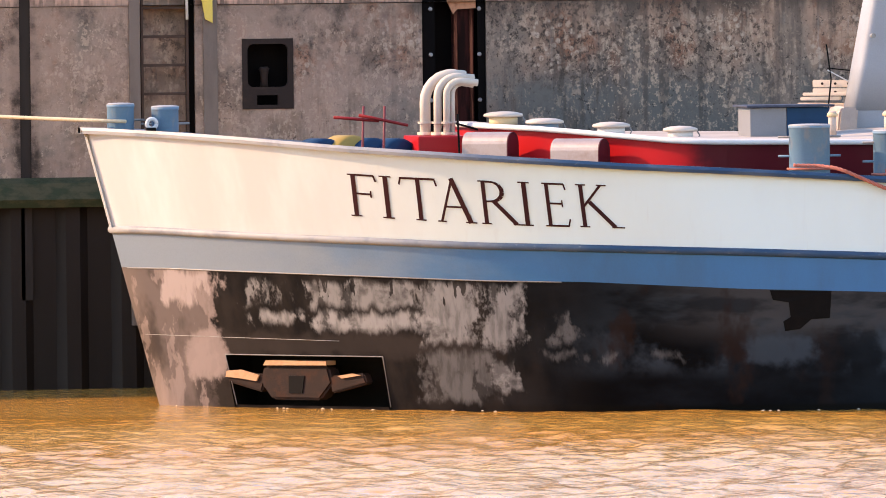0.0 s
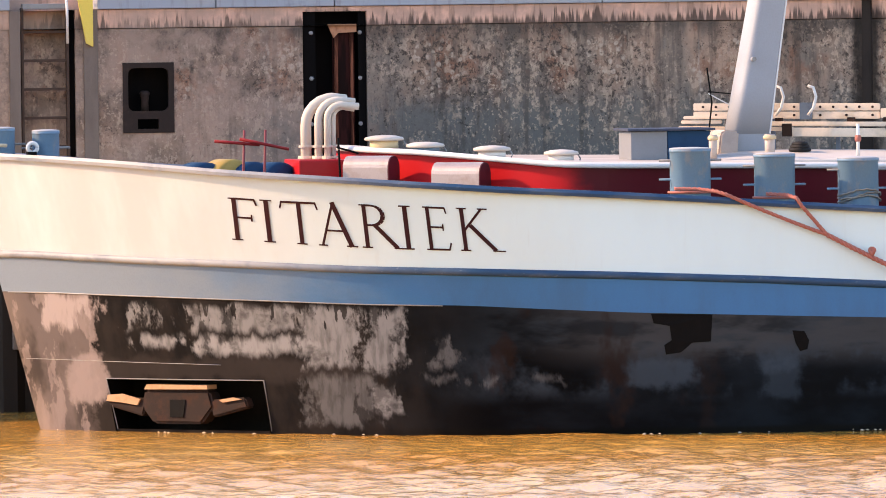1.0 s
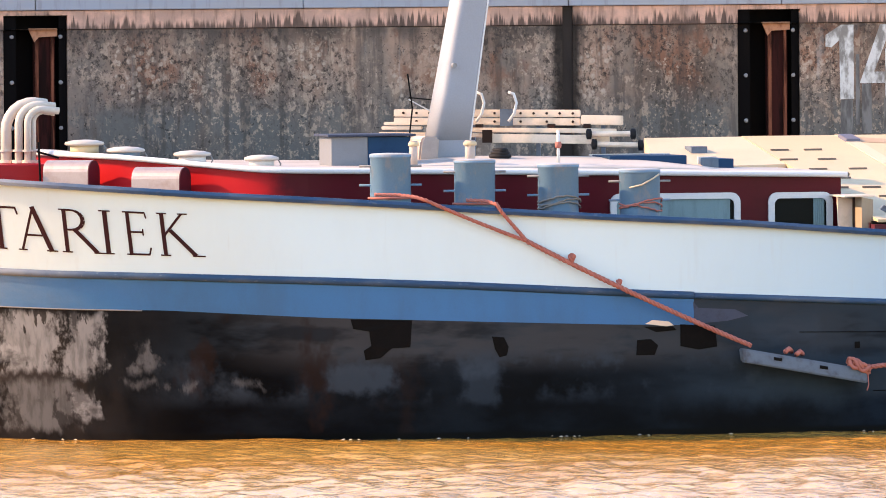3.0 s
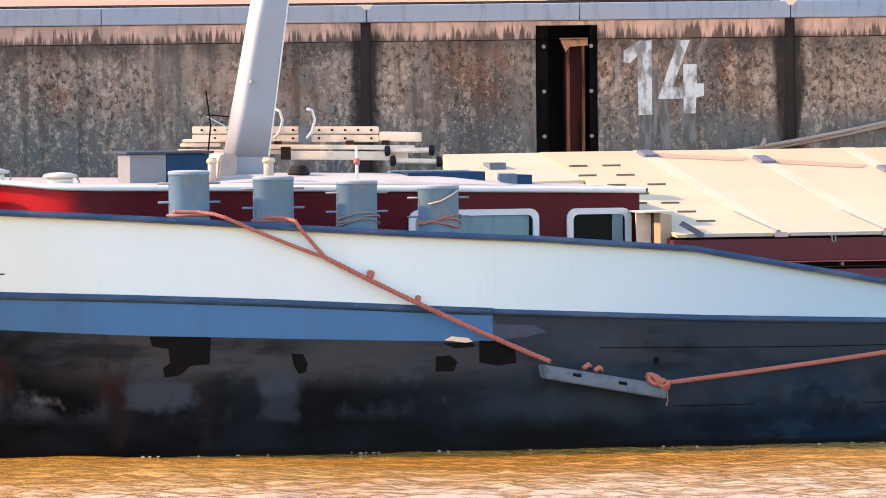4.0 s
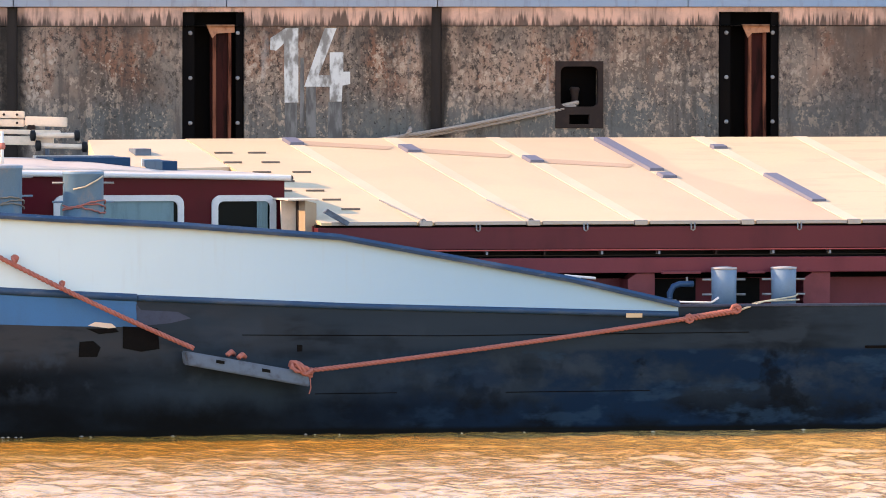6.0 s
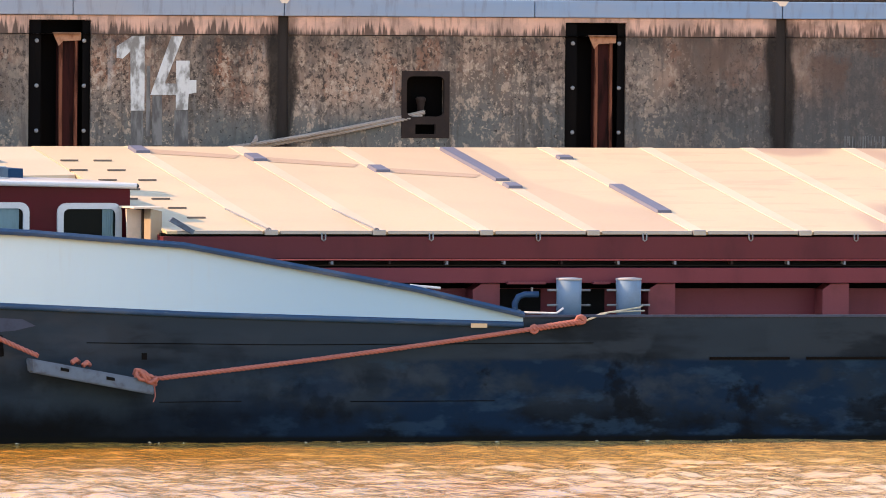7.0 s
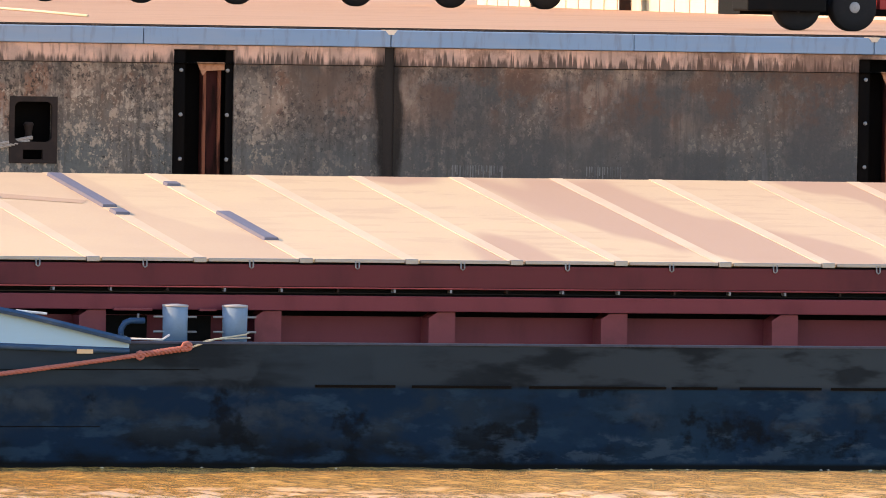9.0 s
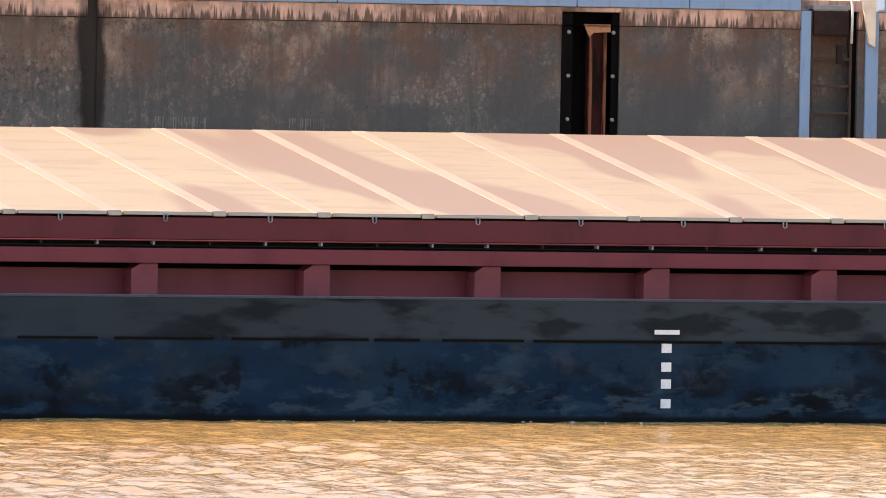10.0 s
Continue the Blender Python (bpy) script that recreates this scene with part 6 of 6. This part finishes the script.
part("handle", rod([(38.46, 0.5, 1.555), (38.46, 0.5, 1.63)], 0.012, 6), STEEL, elbow)
tee = thing("tee_handle", "small white tee handle on the cap rail", "handle")
part("stem", rod([(37.12, 0.03, 1.50), (37.12, 0.03, 1.64)], 0.02, 8), TRIM, tee)
part("bar", rod([(36.96, 0.03, 1.665), (37.30, 0.03, 1.635)], 0.014, 8), TRIM, tee)
rail = thing("deck_stringer", "thin white pipe along the deck edge", "pipe")
part("pipe", rod([(38.2, 0.06, 1.375), (38.6, 0.06, 1.365), (38.68, 0.06, 1.42)], 0.012, 8), TRIM, rail, "", True)

# ---- anchor in its pocket ----
anchor = thing("anchor", "rusty stockless anchor in the bow pocket with edges coloured as sunlit", "anchor")
ax, ay, az = 24.08, 2.93, 0.26
turn = Matrix.Translation((ax, ay, az)) @ Matrix.Rotation(radians(-48), 4, "Z") @ Matrix.Diagonal((0.94, 0.8, 0.92, 1))
bm = bmesh.new()
prism(bm, [(-0.46, 0.21), (0.46, 0.21), (0.52, 0.02), (0.34, -0.18), (-0.34, -0.18), (-0.52, 0.02)], -0.12, 0.12)
bmesh.ops.bevel(bm, geom=list(bm.edges), offset=0.03, segments=2, affect="EDGES")
bm.transform(turn)
part("crown", bm, RUST, anchor, "rust-brown crown")
# Lip and fluke edges below carry painted sunlight.
bm = bmesh.new()
prism(bm, [(-0.44, 0.215), (0.46, 0.225), (0.46, 0.275), (-0.40, 0.275)], -0.16, 0.05)
bm.transform(turn)
part("crown_lip", bm, ANCHORLIT, anchor, "lip coloured pale as sunlit")
for s in (-1, 1):
    bm = bmesh.new()
    prism(bm, [(s * 0.44, 0.10), (s * 0.95, 0.14), (s * 1.0, 0.02), (s * 0.5, -0.10)], -0.10, 0.06)
    bmesh.ops.bevel(bm, geom=list(bm.edges), offset=0.02, segments=2, affect="EDGES")
    bm.transform(turn)
    part("fluke", bm, RUST, anchor)
    bm = bmesh.new()
    prism(bm, [(-0.52, 0.10), (-0.78, 0.16), (-0.98, 0.145), (-1.0, 0.075), (-0.8, 0.06), (-0.56, 0.03)] if s < 0 else [(0.60, 0.105), (0.80, 0.135), (0.92, 0.115), (0.66, 0.075)], -0.13, -0.101)
    bm.transform(turn)
    part("fluke_edge", bm, ANCHORLIT, anchor, "fluke edge coloured pale as sunlit")
bm = bmesh.new()
prism(bm, [(-0.09, 0.10), (0.13, 0.10), (0.10, -0.10), (-0.09, -0.10)], -0.135, -0.121)
bm.transform(turn)
part("shank_hole", bm, DARK, anchor)

# ---- ropes and hanging fender ----
spring = thing("spring_line", "orange mooring line with a spliced fork and knots", "mooring line")
KN = (30.43, -0.06, 2.06)
part("leg", rope([(28.86, 0.22, 2.56), (29.1, 0.12, 2.555), (29.24, -0.02, 2.535), *sagging((29.34, -0.10, 2.50), KN, 0.012, 8)], 0.020), ROPE, spring, "", True)
part("leg", rope([(29.85, 0.22, 2.49), (30.02, 0.06, 2.485), (30.10, -0.09, 2.45), *sagging((30.16, -0.09, 2.36), KN, 0.0, 5)], 0.020), ROPE, spring, "", True)
part("line", rope(sagging(KN, (32.82, -0.20, 0.93), 0.03, 16), 0.026), ROPE, spring, "", True)
for (x, z, r) in ((30.91, 1.865, 0.026), (31.42, 1.60, 0.016)):
    bm = bmesh.new()
    for k in range(3):
        tube(bm, [(x + r * math.cos(a) * (0.6 + 0.2 * k), -0.09 - 0.02 * math.sin(a * 2), z + r * math.sin(a) + 0.01 * k) for a in (2 * math.pi * i / 10 for i in range(11))], 0.018, 6)
    part("knot", bm, ROPE, spring, "", True)
part("line", rope(sagging((34.10, -0.20, 0.685), (38.32, -0.05, 1.205), 0.02, 16), 0.025), ROPE, spring, "", True)
bm = bmesh.new()
for k in range(3):
    tube(bm, [(38.30 + 0.58 * i / 30, -0.05 + 0.022 * math.cos(i * 0.9 + 2.1 * k), 1.203 + 0.083 * i / 30 + 0.022 * math.sin(i * 0.9 + 2.1 * k) + (0.02 if i > 26 else 0)) for i in range(31)], 0.016, 6)
tube(bm, [(38.84 + 0.05 * math.cos(a), -0.06, 1.30 + 0.04 * math.sin(a)) for a in (2 * math.pi * i / 8 for i in range(9))], 0.02, 6)
tube(bm, [(38.32 + 0.04 * math.cos(a), -0.06, 1.20 + 0.04 * math.sin(a)) for a in (2 * math.pi * i / 8 for i in range(9))], 0.018, 6)
part("splice", bm, ROPE, spring, "bright orange splice", True)
part("line", rod([(38.32, -0.05, 1.205), (38.9, -0.05, 1.29), (39.1, 0.06, 1.36), (39.6, 0.28, 1.42), (39.70, 0.48, 1.44)], 0.010, 8), ROPEPALE, spring, "pale worn end", True)
part("line", rod([(38.9, -0.05, 1.29), (39.2, 0.08, 1.375), (39.66, 0.30, 1.385)], 0.009, 8), ROPEPALE, spring, "", True)
turns = thing("rope_turns", "orange rope turns round the bollard feet", "rope")
tangle = random.Random(6)
for x, zt, mat in ((30.90, 2.42, ROPEGREY), (31.785, 2.38, ROPE)):
    bm = bmesh.new()
    for k in range(3):
        pts, ph = [], tangle.uniform(0, 6)
        for i in range(20):
            a = math.pi * (1.05 + 0.95 * i / 19)
            pts.append((x + 0.235 * math.cos(a), 0.46 + 0.235 * math.sin(a), zt + 0.035 * k + 0.035 * math.sin(1.9 * a + ph) + tangle.uniform(-0.008, 0.008)))
        tube(bm, pts, 0.009, 6)
    part("turn", bm, mat, turns, "", True)
bm = bmesh.new()
tube(bm, [(31.62, 0.24, 2.60), (31.75, 0.215, 2.63), (31.88, 0.225, 2.70), (31.95, 0.27, 2.74)], 0.009, 6)
part("turn", bm, ROPEPALE, turns, "", True)
for x, zt in ((29.085, 2.54), (29.995, 2.47)):
    part("turn", rod([(x + 0.235 * math.cos(a), 0.46 + 0.235 * math.sin(a), zt - 0.02) for a in (math.pi * (1 + i / 16) for i in range(17))], 0.014, 6), ROPE, turns, "", True)

fender = thing("timber_fender", "blue-grey timber fender beam slung on orange rope over the side", "fender")
bm = bmesh.new()
prism(bm, [(32.72, 0.905), (34.06, 0.665), (34.08, 0.515), (32.74, 0.755)], -0.26, -0.06)
bmesh.ops.bevel(bm, geom=list(bm.edges), offset=0.015, segments=2, affect="EDGES")
part("beam", bm, PLANK, fender, "weathered grey timber")
for x, z in ((33.05, 0.86), (33.55, 0.765)):
    part("bolt_plate", prism(bmesh.new(), [(x, z - 0.05), (x + 0.09, z - 0.066), (x + 0.09, z - 0.10), (x, z - 0.085)], -0.268, -0.258), DARK, fender)
kn = random.Random(2)
wander = []
for i in range(64):
    a = 0.74 * i
    wander.append((33.98 + 0.13 * math.cos(a * 0.43) * (0.6 + 0.4 * kn.random()), -0.25 + 0.045 * math.sin(a * 0.9), 0.70 - 0.05 * math.cos(a * 0.43) + 0.048 * math.sin(a) * (0.6 + 0.5 * kn.random())))
part("knot", rod(wander, 0.021, 6), ROPE, fender, "bulky orange knot", True)
part("rope_end", rod([(34.08, -0.24, 0.62), (34.09, -0.24, 0.50), (34.07, -0.24, 0.44)], 0.006, 6), ROPE, fender)
for x, z in ((33.18, 0.86), (33.30, 0.83)):
    part("rope_stub", rod([(x, -0.24, z), (x + 0.05, -0.2, z + 0.03), (x + 0.1, -0.12, z)], 0.028, 8), ROPE, fender, "", True)

headline = finish("head_line", rod(sagging((22.42, 4.1, 3.06), (17.2, 9.3, 3.42), 0.04), 0.02, 8), ROPEPALE, True)
tagged(headline, "taut pale yellow mooring line from the stem to the quay", "mooring line")


# ---- foam along the waterline ----
FOAM = simple("river_foam", (0.62, 0.52, 0.38), (0.5, 0.38, 0.22), 0.4, 0.8, scale=9)
fr = random.Random(31)
bm = bmesh.new()
x = 22.9
while x < 56:
    x += fr.choice((0.04, 0.07, 0.3, 0.6, 1.1)) * fr.uniform(0.6, 1.5)
    y = side_y(x, 0.0) - fr.uniform(0.02, 0.25)
    w, d, h = fr.uniform(0.006, 0.028), fr.uniform(0.02, 0.06), fr.uniform(0.001, 0.006)
    ring = [bm.verts.new((x + w * math.cos(a), y + d * math.sin(a), 0.004)) for a in (math.pi * i / 3 for i in range(6))]
    top = bm.verts.new((x, y, 0.012 + h))
    for i in range(6):
        bm.faces.new((ring[i], ring[(i + 1) % 6], top))
tagged(finish("foam", bm, FOAM, True), "pale foam flecks floating along the barge's waterline", "foam", kind="stuff")


# ---- on the quay ----
def wheel(parent, x, y, r, w):
    t = part("wheel", turned([(r * 0.55, -w / 2), (r * 0.93, -w / 2), (r, -w * 0.38), (r, w * 0.38), (r * 0.93, w / 2), (r * 0.55, w / 2)], 30), RUBBER, parent, "black tyre", True)
    t.matrix_basis = Matrix.Translation((x, y, QUAY_Z + r - 0.01)) @ Matrix.Rotation(radians(90), 4, "X")
    part("rim", turned([(r * 0.54, -w * 0.3), (r * 0.54, w * 0.42), (r * 0.3, w * 0.30), (r * 0.22, w * 0.55), (r * 0.12, w * 0.58)], 20), RIMMAT, t, "grey steel rim", False)


truck = thing("parked_trailer", "parked trailer with black mudguards and red side beam", "trailer")
for x in (57.94, 58.76, 61.06):
    wheel(truck, x, 34.0, 0.33, 0.22)
part("mudguard", solid(57.15, 58.30, 33.75, 34.4, QUAY_Z + 0.25, QUAY_Z + 0.66, 0.03), DARK, truck)
part("mudguard", solid(60.6, 61.6, 33.95, 34.4, QUAY_Z + 0.36, QUAY_Z + 0.7, 0.03), DARK, truck)
part("side_beam", solid(59.15, 60.6, 33.95, 34.1, QUAY_Z + 0.30, QUAY_Z + 0.62, 0.01), TRUCKRED, truck, "dark red side beam")
part("chassis", solid(57.3, 63.5, 34.5, 35.4, QUAY_Z + 0.2, QUAY_Z + 0.7), DARK, truck)
part("bumper", solid(57.25, 57.36, 33.9, 35.6, QUAY_Z + 0.45, QUAY_Z + 0.7, 0.02), DARK, truck)
lorry = thing("parked_trailer", "long dark trailer with many wheels standing far back on the quay", "trailer")
for i in range(6):
    wheel(lorry, 83.5 + i * 2.4 + (0.6 if i > 2 else 0), 158.0, 0.42, 0.3)
part("chassis", solid(80, 99, 157.9, 159.5, QUAY_Z + 0.45, QUAY_Z + 0.9), DARK, lorry)
# Made-up mounds stand in for an unclear dark shape and its shadow.
heap = thing("rubber_mats", "low black mounds made up for a dark shape by the quay edge", "rubber mats")
for i, (x0, x1) in enumerate(((38.2, 39.05), (39.25, 40.45))):
    bm = bmesh.new()
    prism(bm, [(x0, QUAY_Z - 0.01), (x1, QUAY_Z - 0.01), (x1 - 0.2, QUAY_Z + 0.05), (x1 - 0.5, QUAY_Z + 0.13), (x0 + 0.1, QUAY_Z + 0.13)], 19.5, 20.6)
    part("mat", bm, RUBBER, heap)
fence = thing("wall_boarding", "long pale sunlit boarded wall running back over the quay", "wall", kind="structure")
F0, F1 = Vector((78.0, 75.0, 0)), Vector((113.0, 214.0, 0))
run = (F1 - F0).normalized()
for i in range(int((F1 - F0).length / 2.0)):
    bm = solid(0.0, 1.985, 0.0, 0.16, QUAY_Z - 0.02, QUAY_Z + 4.0)
    bm.transform(Matrix.Translation(F0 + run * (2.0 * i)) @ Matrix.Rotation(math.atan2(run.y, run.x), 4, "Z") @ Matrix.Translation((0, 0.03 * (i % 2), 0)))
    part("panel", bm, FENCE, fence)
    if i % 14 == 3:
        bm = solid(0.0, 0.3, 0.17, 0.45, QUAY_Z - 0.02, QUAY_Z + 4.0)
        bm.transform(Matrix.Translation(F0 + run * (2.0 * i)) @ Matrix.Rotation(math.atan2(run.y, run.x), 4, "Z"))
        part("post", bm, RUST, fence)
hose = thing("quay_line", "slack pale line lying on the quay paving", "rope")
part("line", rod([(66.0, 104.0, QUAY_Z + 0.012), (61.4, 86.3, QUAY_Z + 0.012), (56.3, 65.8, QUAY_Z + 0.012), (50.6, 43.5, QUAY_Z + 0.012)], 0.022, 6), ROPEPALE, hose, "", True)
